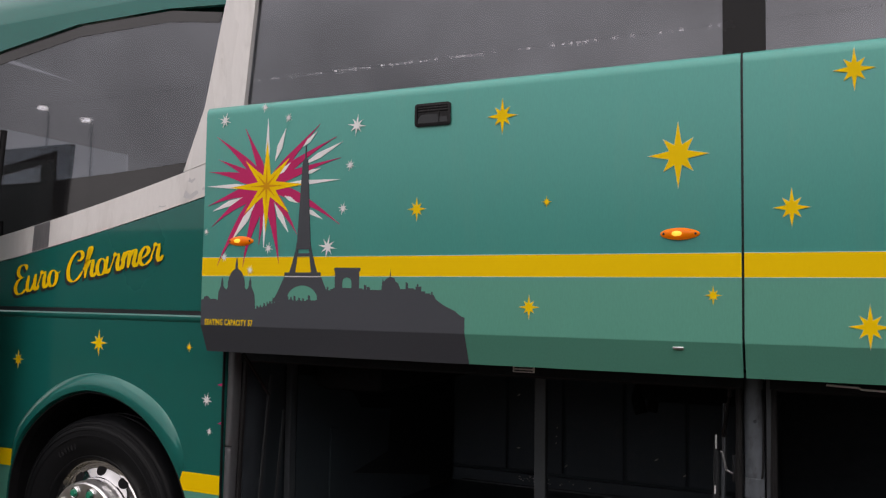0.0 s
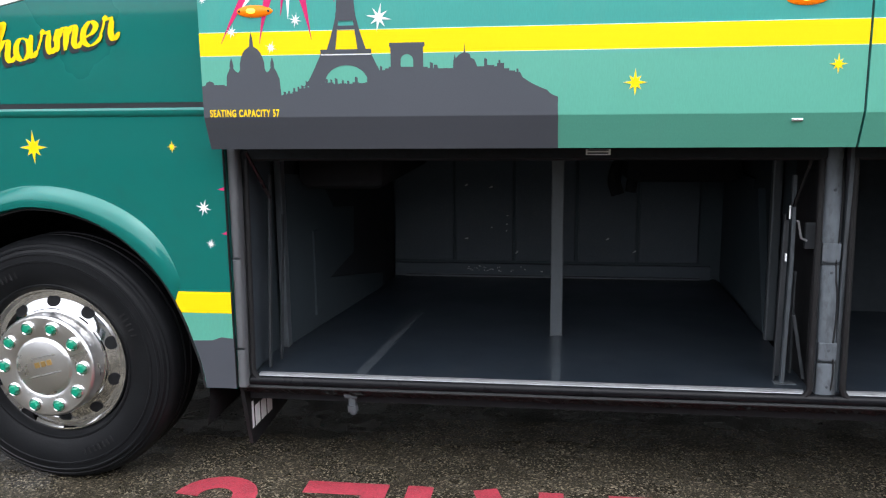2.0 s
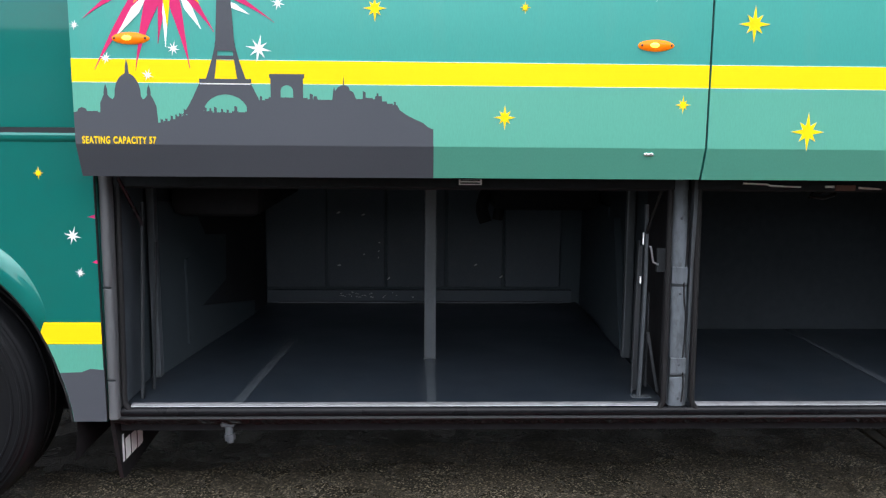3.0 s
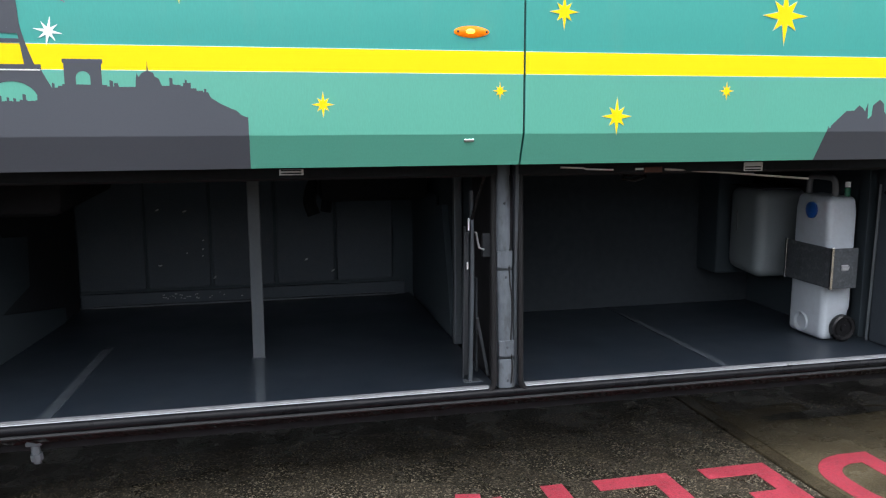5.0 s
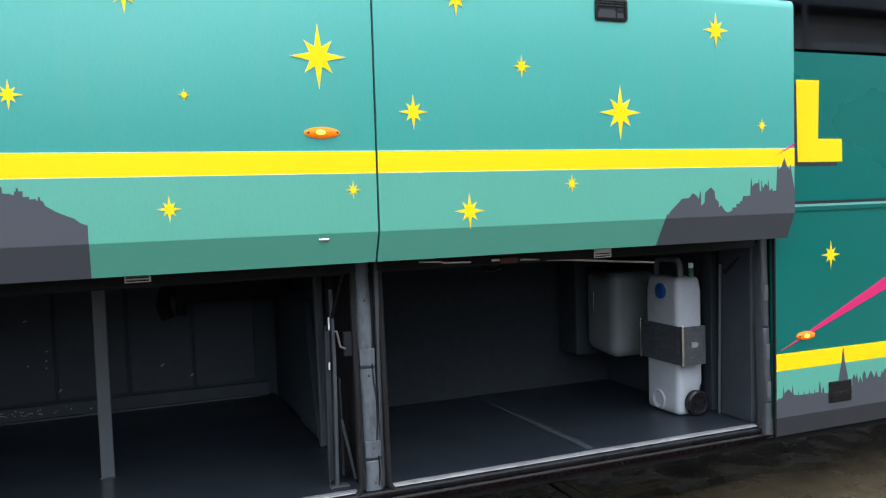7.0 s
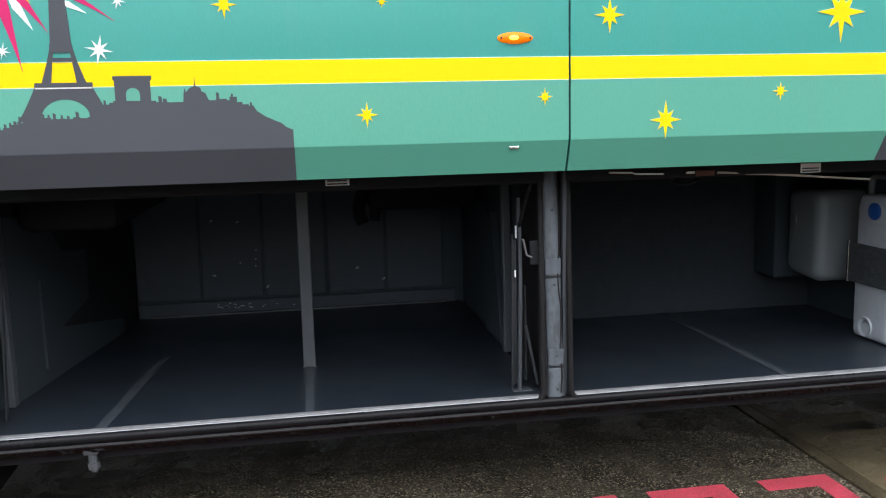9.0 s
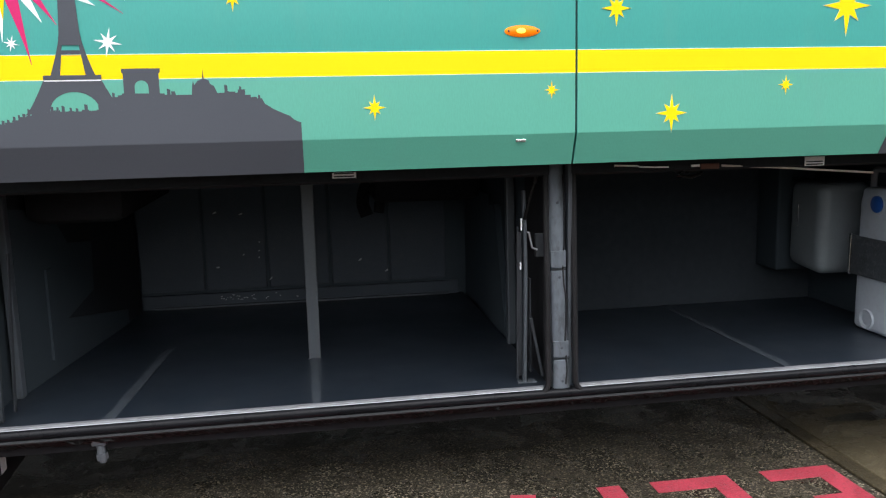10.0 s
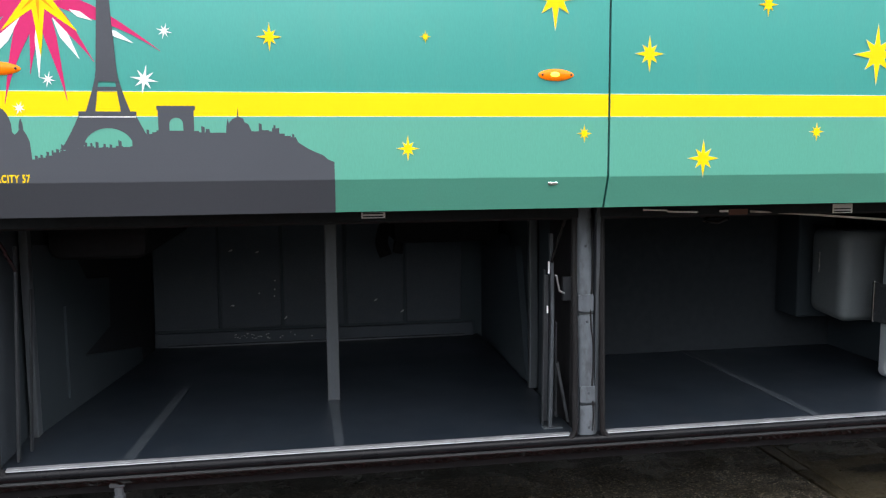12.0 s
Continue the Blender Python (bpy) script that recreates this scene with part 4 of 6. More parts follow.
rim = part("rim", lathe(rim_profile, (WX, 0.062, HUB[2]), 96), CHROME, wheel, "polished steel wheel rim", True)
for k in range(10):
    a = 2 * math.pi * (k + 0.5) / 10
    hole = bmesh.new()
    c = Vector((WX + 0.2480 * math.cos(a), 0.0728, HUB[2] + 0.2500 * math.sin(a)))
    u, v = Vector((math.cos(a), 0.40, math.sin(a))).normalized(), Vector((-math.sin(a), 0, math.cos(a)))
    nrm = u.cross(v)
    rings = [[hole.verts.new(c + nrm * o + (0.0255 * s * math.cos(b) * u + 0.0285 * s * math.sin(b) * v)) for b in (2 * math.pi * i / 16 for i in range(16))] for s, o in ((1.0, -0.002), (0.98, 0.0030), (0.92, 0.0022))]
    for p, q in zip(rings, rings[1:]):
        for i in range(16):
            hole.faces.new((p[i], p[(i + 1) % 16], q[(i + 1) % 16], q[i]))
    hole.faces.new(rings[-1])
    part("vent_hole", hole, DARK, wheel, "dark oval vent hole in the rim")
hub_profile = [(0.213, 0.075), (0.214, -0.006), (0.212, -0.014), (0.204, -0.021), (0.132, -0.024), (0.122, -0.019), (0.116, -0.026), (0.108, -0.030), (0.0005, -0.031)]
part("hub_plate", lathe(hub_profile, (WX - 0.004, -0.007, HUB[2]), 72), BRUSHED, wheel, "brushed steel hub trim", True)
nut_cup = lathe([(0.0, -0.0), (0.026, -0.0), (0.0275, -0.006), (0.024, -0.009), (0.020, -0.006)], (0, 0, 0), 20)
cup_me = mesh_of(nut_cup, "nut_collar", CHROME)
nut_me = mesh_of(lathe([(0.019, 0.0), (0.018, -0.014), (0.015, -0.019), (0.0005, -0.020)], (0, 0, 0), 6), "wheel_nut", NUT_GREEN)
for k in range(10):
    a = radians(72 + 36 * k)
    at = (WX - 0.004 + 0.1675 * math.cos(a), -0.030, HUB[2] + 0.1675 * math.sin(a))
    repeat("nut_collar", cup_me, wheel, at, label="chromed nut collar")
    repeat("wheel_nut", nut_me, wheel, at, label="green wheel nut cap")
badge = beam((WX - 0.036, -0.0395, HUB[2] + 0.006), (WX - 0.014, -0.0395, HUB[2] + 0.012), 0.002, 0.022)
for k in range(2):
    beam((WX - 0.008 + 0.026 * k, -0.0395, HUB[2] + 0.013 + 0.007 * k), (WX + 0.012 + 0.026 * k, -0.0395, HUB[2] + 0.018 + 0.007 * k), 0.002, 0.022, badge)
part("hub_badge", badge, BRASS, wheel, "small brass-coloured badge")
for dz, w in ((-0.03, 0.075), (0.045, 0.06)):
    part("hub_line", beam((WX - w, -0.0385, HUB[2] + dz - w * 0.25), (WX + w, -0.0385, HUB[2] + dz + w * 0.25), 0.001, 0.003), CHROME, wheel)

# mud flap behind the front wheel, hanging across the coach
flap = bmesh.new()
pts = [(0.055, 0.424), (0.60, 0.424), (0.60, 0.165), (0.150, 0.140), (0.128, 0.150), (0.070, 0.360)]
a = [flap.verts.new((-2.215, y, z)) for y, z in pts]
b = [flap.verts.new((-2.200, y, z)) for y, z in pts]
flap.faces.new(a)
flap.faces.new(b[::-1])
for i in range(len(pts)):
    j = (i + 1) % len(pts)
    flap.faces.new((a[i], b[i], b[j], a[j]))
mud_flap = part("mud_flap", flap, RUBBER, coach, "black rubber mud flap with pale printed bars")
for k, (y0, y1, z0, z1) in enumerate(((0.130, 0.150, 0.215, 0.330), (0.165, 0.220, 0.212, 0.300), (0.235, 0.295, 0.210, 0.294), (0.310, 0.370, 0.206, 0.288))):
    part("printed_bar", box(-2.1995, -2.1985, y0, y1, z0, z1), LABEL, mud_flap)
drain = box(-1.790, -1.735, 0.062, 0.10, 0.385, 0.424, 0.006)
tube([(-1.760, 0.080, 0.385), (-1.758, 0.078, 0.352)], 0.016, drain, 10)
tube([(-1.758, 0.078, 0.354), (-1.756, 0.078, 0.330)], 0.022, drain, 8)
tube([(-1.756, 0.078, 0.332), (-1.755, 0.078, 0.318)], 0.013, drain, 8)
part("drain_outlet", drain, STEEL_GREY, coach, "small pale drain outlet under the floor")
part("towing_edge", rail([(0.50, 0.33), (0.50, 0.395), (0.58, 0.40), (0.58, 0.33)], -2.19, 2.0), DARK, coach, "dark lower frame rail")

# ---- luggage bays ----
BAY1, BAY2 = (-2.164, -0.026), (0.062, 1.975)
DEEP1, DEEP2 = 1.93, 1.26
SILL_STRIP = [(0.0745, 0.4845), (0.060, 0.4815), (0.0595, 0.4800), (0.058, 0.4800), (0.0575, 0.4810), (0.050, 0.4780), (0.049, 0.4755), (0.074, 0.4750)]
part("sill_strip", rail(SILL_STRIP, -2.13, -0.055), ALUMINIUM, coach, "bright worn aluminium sill strip")
part("sill_strip", rail(SILL_STRIP, 0.093, 1.93), ALUMINIUM, coach, "bright worn aluminium sill strip")
part("sill_rubber", rail([(0.074, 0.4748), (0.050, 0.4748), (0.042, 0.472), (0.035, 0.465), (0.033, 0.456), (0.034, 0.447), (0.040, 0.440), (0.12, 0.440), (0.12, 0.4748)], -2.2, 2.0), SILL_BLACK, coach, "shiny wet black rubber bulge under the sill", True)
part("sill_beam", rail([(0.034, 0.4395), (0.031, 0.432), (0.036, 0.425), (0.12, 0.425), (0.12, 0.4395)], -2.2, 2.0), SKIRT, coach, "dark stained lower sill edge")
random.seed(77)
lumps, rows = bmesh.new(), []
for k in range(281):
    x = -2.2 + 4.2 * k / 280
    rows.append([lumps.verts.new((x, y + random.uniform(-0.006, 0.006), z + random.uniform(-0.006, 0.004))) for y, z in ((0.045, 0.424), (0.050, 0.412), (0.060, 0.403), (0.085, 0.398), (0.14, 0.396), (0.20, 0.40))])
for r, q in zip(rows, rows[1:]):
    for i in range(5):
        lumps.faces.new((r[i], r[i + 1], q[i + 1], q[i]))
part("underseal", lumps, UNDERSEAL, coach, "lumpy wet black underseal below the sill")
for (x0, x1), deep, name in ((BAY1, DEEP1, "front"), (BAY2, DEEP2, "rear")):
    part("bay_floor", box(x0, x1, 0.0745, deep, 0.43, 0.4800, 0.0), BAY_FLOOR, coach, "dark blue-grey vinyl bay floor")
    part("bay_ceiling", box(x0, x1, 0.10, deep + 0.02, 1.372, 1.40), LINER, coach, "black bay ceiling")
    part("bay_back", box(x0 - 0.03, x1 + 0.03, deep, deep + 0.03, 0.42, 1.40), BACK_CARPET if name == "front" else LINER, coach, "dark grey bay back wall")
    seal = tube([(x, 0.048 + 0.05 * max(0, (z - 0.5)) , z) for x, z in rounded(x0 + 0.012, x1 - 0.012, 0.452, 1.385, 0.055)], 0.012, closed=True)
    part("door_seal", seal, RUBBER, coach, "black rubber door seal", True)
    part("head_rail", rail([(0.075, 1.372), (0.075, 1.335), (0.10, 1.325), (0.20, 1.335), (0.20, 1.372)], x0, x1), DARK_LINER, coach, "dark rail over the opening")
# side walls of the bays
part("bay_wall", box(-2.180, -2.165, 0.10, 1.93, 0.42, 1.372), BAY_WALL, coach)
part("bay_wall", box(0.004, 0.040, 0.45, 1.93, 0.42, 1.372), BAY_WALL, coach)
part("bay_wall", box(1.976, 2.0, 0.10, 1.26, 0.42, 1.372), BAY_WALL, coach)
# floor tapes
def tape(x0, y0, x1, y1, w):
    bm = bmesh.new()
    rows = [[bm.verts.new((x + s * w / 2, y, z)) for s, z in ((-1, 0.4801), (-1, 0.4825), (1, 0.4825), (1, 0.4801))] for x, y in ((x0, y0), (x1, y1))]
    for k in range(4):
        bm.faces.new((rows[0][k], rows[0][(k + 1) % 4], rows[1][(k + 1) % 4], rows[1][k]))
    bm.faces.new(rows[0])
    bm.faces.new(rows[1][::-1])
    part("floor_tape", bm, BAY_TAPE, coach, "grey tape over the floor joint")


tape(-1.724, 0.0755, -1.645, 1.02, 0.044)
tape(-0.957, 0.0755, -0.955, 0.685, 0.036)
tape(1.034, 0.0755, 1.000, DEEP2, 0.040)
# back wall panels of the front bay
for x0, x1 in ((-1.93, -1.570), (-1.556, -1.212), (-1.196, -0.845), (-0.826, -0.490), (-0.474, -0.135)):
    part("back_panel", box(x0, x1, DEEP1 - 0.02, DEEP1, 0.578, 1.30, 0.006), BAY_PANEL, coach, "grey lining panel")
part("back_kick_rail", box(-1.93, -0.06, DEEP1 - 0.03, DEEP1, 0.4800, 0.560, 0.004), BAY_PANEL, coach, "grey kick rail")
part("floor_edge_trim", rail([(DEEP1 - 0.040, 0.4805), (DEEP1 - 0.040, 0.488), (DEEP1 - 0.031, 0.494), (DEEP1 - 0.031, 0.4805)], -1.86, -0.12), STEEL_GREY, coach, "thin pale metal trim along the floor's back edge")
def chip(x, z, w, tall, lean):
    """A torn scratch with bright edges on the lining."""
    d, u = Vector((math.cos(lean), math.sin(lean))), Vector((-math.sin(lean), math.cos(lean)))
    pts = [Vector((x, z)) + d * (w * p) + u * (tall * q) for p, q in ((-1, 0), (-0.3, 0.6), (0.5, 1.0), (1.0, 0.4), (0.4, -0.7), (-0.5, -0.5))]
    y = DEEP1 - (0.0305 if z < 0.56 else 0.0205)
    part("paint_chip", slab([tuple(p) for p in pts], y - 0.002, y), CHIP, coach, "pale scratch on the lining")


random.seed(9)
for x, z in ((-1.49, 1.034), (-1.342, 1.022), (-1.49, 0.712), (-1.188, 0.630), (-1.245, 0.852), (-1.248, 0.800), (-1.250, 0.760), (-1.338, 0.780), (-0.656, 0.716), (-0.498, 0.642)):
    big = z > 1.0 or z < 0.72
    chip(x, z, 0.013 if big else 0.006, 0.006 if big else 0.005, random.uniform(-0.2, 0.9))
for k in range(26):
    chip(random.triangular(-1.52, -1.02, -1.38), random.uniform(0.512, 0.548), random.uniform(0.003, 0.009), random.uniform(0.002, 0.005), random.uniform(-0.5, 0.5))
# post in the middle of the front bay
post = box(-0.982, -0.928, 0.694, 0.734, 0.4830, 1.372, 0.004)
box(-0.986, -0.924, 0.690, 0.738, 0.4800, 0.4836, bm=post)
part("middle_post", post, STEEL_GREY, coach, "grey steel post from floor to ceiling")
# slanting end wall with a cut-out panel at the front end of the front bay
def end_wall(y):
    return -2.135 + 0.155 * (y - 0.5)


def wall_plate(pts, lift, mat, name, label):
    """A plate on the slanting end wall, outlined by (y, z) points."""
    bm = bmesh.new()
    a = [bm.verts.new((end_wall(y) + lift, y, z)) for y, z in pts]
    b = [bm.verts.new((end_wall(y) - 0.002, y, z)) for y, z in pts]
    bm.faces.new(a)
    bm.faces.new(b[::-1])
    for i in range(len(pts)):
        bm.faces.new((a[i], b[i], b[(i + 1) % len(pts)], a[(i + 1) % len(pts)]))
    part(name, bm, mat, coach, label)


wall_plate([(0.44, 0.4805), (1.85, 0.4805), (1.85, 1.371), (0.44, 1.371)], 0.002, DARK_LINER, "end_wall", "dark end wall of the bay")
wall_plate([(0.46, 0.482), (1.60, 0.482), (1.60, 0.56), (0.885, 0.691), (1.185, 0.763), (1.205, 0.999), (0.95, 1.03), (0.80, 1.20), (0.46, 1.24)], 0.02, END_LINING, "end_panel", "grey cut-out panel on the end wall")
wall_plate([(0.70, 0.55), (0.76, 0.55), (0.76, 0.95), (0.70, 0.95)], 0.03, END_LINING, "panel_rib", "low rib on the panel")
part("air_duct", box(-2.10, -1.70, 0.55, 1.84, 1.16, 1.371, 0.05), DARK, coach, "black air duct under the ceiling", True)
duct = box(-0.62, -0.04, 1.25, 1.84, 1.12, 1.371, 0.05)
tube(smooth_line([(-0.50, 1.50, 1.30), (-0.62, 1.46, 1.22), (-0.66, 1.43, 1.12), (-0.64, 1.42, 1.04)], 5), 0.034, duct)
tube(smooth_line([(-0.46, 1.40, 1.22), (-0.56, 1.38, 1.14), (-0.58, 1.38, 1.06)], 5), 0.028, duct)
part("air_duct", duct, DARK, coach, "black air duct with a hose under the ceiling", True)
part("corner_felt", box(-2.165, -2.150, 0.085, 0.26, 0.4815, 1.372, 0.006), FELT, coach, "grey felt-lined wall strip")
part("corner_post", box(-2.150, -2.118, 0.40, 0.45, 0.4815, 1.372, 0.004), FRAME, coach, "grey corner post")
# hatch arms and braces of the front bay
part("hatch_arm", beam((-2.108, 0.13, 0.483), (-2.100, 0.21, 1.26), 0.010, 0.018), ARM, coach, "grey hatch arm")
part("hatch_arm", beam((-2.098, 0.24, 0.483), (-2.085, 0.30, 1.09), 0.007, 0.016), ARM, coach, "grey hatch arm")
part("gas_strut", tube([(-2.10, 0.20, 1.17), (-2.135, 0.05, 1.365)], 0.008), PLASTIC, coach, "thin black gas strut")
def flat_bar(points, w, d, mat, label, name="hatch_arm"):
    """A flat bar, slightly bowed, through the points."""
    line = smooth_line(points, 6)
    bm, rows = bmesh.new(), []
    for p in line:
        rows.append([bm.verts.new((p.x + a * w, p.y + c * d, p.z)) for a, c in ((-0.5, -0.4), (-0.35, -0.5), (0.35, -0.5), (0.5, -0.4), (0.5, 0.5), (-0.5, 0.5))])
    for r, q in zip(rows, rows[1:]):
        for i in range(6):
            bm.faces.new((r[i], r[(i + 1) % 6], q[(i + 1) % 6], q[i]))
    bm.faces.new(rows[0])
    bm.faces.new(rows[-1][::-1])
    part(name, bm, mat, coach, label)


flat_bar([(-0.112, 0.143, 0.483), (-0.106, 0.15, 0.75), (-0.099, 0.17, 1.0), (-0.097, 0.20, 1.262)], 0.014, 0.020, FRAME, "grey painted hatch arm")
flat_bar([(-0.138, 0.160, 0.492), (-0.136, 0.165, 0.75), (-0.130, 0.175, 1.12)], 0.006, 0.018, ARM, "thin grey hatch arm")
part("arm_web", box(-0.134, -0.114, 0.168, 0.174, 0.500, 1.10, 0.002), ARM, coach, "dark web between the hatch arms")
part("arm_foot", box(-0.142, -0.064, 0.125, 0.165, 0.4801, 0.4850, 0.002), FRAME, coach, "flat foot plate of the hatch arm")
part("gas_strut", tube([(-0.100, 0.175, 1.150), (-0.062, 0.10, 1.36)], 0.007), PLASTIC, coach, "thin black gas strut")
part("latch_rod", tube([(-0.103, 0.12, 1.104), (-0.097, 0.12, 1.104), (-0.084, 0.12, 1.042), (-0.063, 0.12, 1.032)], 0.0042), ALUMINIUM, coach, "bright bent latch rod")
part("latch_bracket", box(-0.066, -0.026, 0.13, 0.15, 1.000, 1.095, 0.003), ARM, coach, "dark latch bracket")
for z0, z1, x in ((1.108, 1.158, -0.121), (0.950, 0.980, -0.125)):
    part("arm_clip", box(x - 0.003, x + 0.003, 0.140, 0.150, z0, z1, 0.0025), LABEL, coach, "small white clip on the arm")
part("brace", beam((-0.080, 0.16, 0.745), (-0.034, 0.15, 0.500), 0.022, 0.012), ARM, coach, "grey diagonal brace")
part("brace", beam((-0.070, 0.22, 0.90), (-0.066, 0.22, 0.50), 0.030, 0.008), ARM, coach, "dark upright strip")
flat_bar([(-0.022, 0.715, 0.483), (-0.022, 0.715, 0.75), (-0.026, 0.715, 1.30)], 0.040, 0.036, STEEL_GREY, "grey steel upright standing on the floor", "upright")
wedge = bmesh.new()
outline = ((0.80, 0.49), (1.16, 0.49), (1.16, 1.10), (1.02, 1.12))
rows = [[wedge.verts.new((x, y, z)) for y, z in outline] for x in (-0.030, 0.003)]
wedge.faces.new(rows[0])
wedge.faces.new(rows[1][::-1])
for i in range(4):
    wedge.faces.new((rows[0][i], rows[0][(i + 1) % 4], rows[1][(i + 1) % 4], rows[1][i]))
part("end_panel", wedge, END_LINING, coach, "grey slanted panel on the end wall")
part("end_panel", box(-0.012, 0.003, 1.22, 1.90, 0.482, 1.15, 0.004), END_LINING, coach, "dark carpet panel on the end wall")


# pillars between and beside the bays
def pillar(x0, x1, lean, y, mat, label, bell=0.0, back=0.06):
    """A rounded pressed-steel pillar, shallow grooves across it, widening at its foot."""
    bm = bmesh.new()
    zs = [0.44, 0.455, 0.47, 0.50, 0.53, 0.56, 0.588, 0.592, 0.598, 0.602, 0.70, 0.80, 0.90, 0.948, 0.952, 0.958, 0.962, 1.05, 1.15, 1.25, 1.38]
    rows, half = [], (x1 - x0) / 2
    for z in zs:
        g = 0.004 if z in (0.592, 0.598, 0.952, 0.958) else 0.0
        c = (x0 + x1) / 2 + lean * (z - 0.4)
        wide = half + bell * max(0.0, (0.56 - z) / 0.16) ** 2
        yy = y + back * (z - 0.4)
        row = [bm.verts.new((c - wide, yy + 0.06, z))]
        for k in range(11):
            a = math.pi * (1 - k / 10)
            row.append(bm.verts.new((c + wide * math.cos(a), yy + 0.030 - (0.030 - g) * math.sin(a) ** 0.35, z)))
        rows.append(row + [bm.verts.new((c + wide, yy + 0.06, z))])
    for r, q in zip(rows, rows[1:]):
        for i in range(12):
            bm.faces.new((r[i], r[i + 1], q[i + 1], q[i]))
    bm.faces.new(rows[0])
    bm.faces.new(rows[-1][::-1])
    ob = part("pillar", bm, mat, coach, label, True)
    for z in (0.595, 0.955):
        c = (x0 + x1) / 2 + lean * (z - 0.4)
        part("pillar_joint", box(c - half * 0.93, c + half * 0.93, y + back * (z - 0.4) + 0.0015, y + 0.05, z - 0.003, z + 0.003), INK, ob)
    return ob


pillar(-0.014, 0.052, -0.012, 0.044, PILLAR, "worn grey pillar between the bays with dark joints", 0.012)
pillar(-2.2022, -2.166, 0.0, 0.003, FRONT_POST, "grey door pillar beside the front bay", 0.003, 0.02)
pillar(1.950, 1.9905, 0.0, 0.006, FRAME, "worn dark grey door pillar behind the rear bay", 0.010, 0.03)
for z in (0.62, 0.80, 1.08):
    part("striker_plate", box(1.958, 1.982, 0.004 + 0.03 * (z - 0.4), 0.03, z, z + 0.075, 0.003), FRONT_POST, coach, "worn striker plate on the pillar")
crack = smooth_line([(0.036, 0.0, 1.33), (0.040, 0.0, 1.20), (0.037, 0.0, 1.06), (0.030, 0.0, 0.99), (0.033, 0.0, 0.90), (0.041, 0.0, 0.84), (0.040, 0.0, 0.74), (0.034, 0.0, 0.66), (0.040, 0.0, 0.56), (0.034, 0.0, 0.49)], 6)
part("sealant_bead", tube([(p.x, 0.046 + 0.06 * (p.z - 0.4), p.z) for p in crack], 0.0034, steps=6), RUBBER, coach, "wavy dark bead of sealant down the pillar", True)
part("panel_edge_rubber", box(1.9925, 2.0012, -0.0035, 0.014, 0.421, 1.50, 0.002), RUBBER, coach, "black rubber edge of the rear panel")
part("panel_edge_rubber", box(-2.2065, -2.2025, -0.0035, 0.012, 0.437, 1.51, 0.001), RUBBER, coach, "black rubber edge of the front panel")
part("pillar_flange", box(0.050, 0.066, 0.075, 0.12, 0.47, 1.372, 0.003), FRAME, coach, "grey flange beside the pillar")
bolt_me = mesh_of(lathe([(0.006, 0.0), (0.006, -0.003), (0.0035, -0.0045), (0.0005, -0.0048)], (0, 0, 0), 8), "bolt", FRAME)
for z in (0.505, 0.640, 0.925, 1.22):
    repeat("bolt", bolt_me, coach, (0.022 - 0.012 * (z - 0.4), 0.0445 + 0.06 * (z - 0.4), z), label="small dark bolt head")
for z0, z1 in ((0.605, 0.668), (0.965, 1.030)):
    c, yy = 0.019 - 0.012 * ((z0 + z1) / 2 - 0.4), 0.044 + 0.06 * ((z0 + z1) / 2 - 0.4)
    part("pillar_plate", box(c - 0.032, c + 0.031, yy - 0.0025, yy + 0.02, z0, z1, 0.002), PILLAR, coach, "flat worn plate on the pillar")
part("rear_inner_wall", box(2.001, 2.03, 0.036, 2.4, 0.42, 1.40), DARK, coach)
# black block filling the space behind the pillar in place of its shade
part("pillar_shadow_gap", box(-0.024, 0.060, 0.165, 0.45, 0.42, 1.372), DARK, coach, "solid black block standing in for the shade behind the pillar")

# rear bay: lining, box, bracket, rods
lining = bmesh.new()
plan = ((1.940, 0.426), (1.885, 0.74), (1.885, 1.258), (1.975, 1.258), (1.975, 0.426))
rows = [[lining.verts.new((x, y, z)) for x, y in plan] for z in (0.4815, 1.372)]
lining.faces.new(rows[0])
lining.faces.new(rows[1][::-1])
for i in range(5):
    lining.faces.new((rows[0][i], rows[0][(i + 1) % 5], rows[1][(i + 1) % 5], rows[1][i]))
part("side_lining", lining, BAY_WALL, coach, "dark lining that slants into the bay")
part("side_lining", box(1.932, 1.975, 0.09, 0.30, 0.4815, 1.372, 0.004), FELT, coach, "speckled grey felt-lined wall strip")
part("hatch_arm", beam((1.918, 0.30, 0.483), (1.924, 0.29, 1.24), 0.007, 0.012), STEEL_GREY, coach, "grey hatch arm")
part("corner_post", box(1.922, 1.975, 0.36, 0.425, 0.4815, 1.372, 0.004), BAY_WALL, coach)
part("gas_strut", tube([(1.925, 0.26, 1.20), (1.955, 0.06, 1.372)], 0.008), PLASTIC, coach, "thin black gas strut")
part("back_box", box(1.545, 1.76, 1.05, 1.258, 0.690, 1.371, 0.012), BAY_WALL, coach, "dark boxed housing on the back wall")
case = box(1.590, 1.884, 0.735, 1.030, 0.718, 1.185, 0.055, segments=5)
for v in case.verts:
    v.co.z += 0.020 * max(0.0, (v.co.y - 0.80) / 0.23) if v.co.z < 0.80 else 0.0
part("paper_dispenser", case, BOX_GREY, coach, "light grey moulded dispenser box fixed to the wall", True)
part("dispenser_lid", box(1.597, 1.884, 0.742, 1.025, 1.1855, 1.192, 0.003), INK, coach, "dark lid line of the dispenser")
part("box_lock", box(1.5875, 1.5905, 0.93, 0.936, 0.95, 1.06, 0.001), CHROME, coach)
clamp = box(1.676, 1.684, 0.285, 0.618, 0.752, 0.944, 0.002)
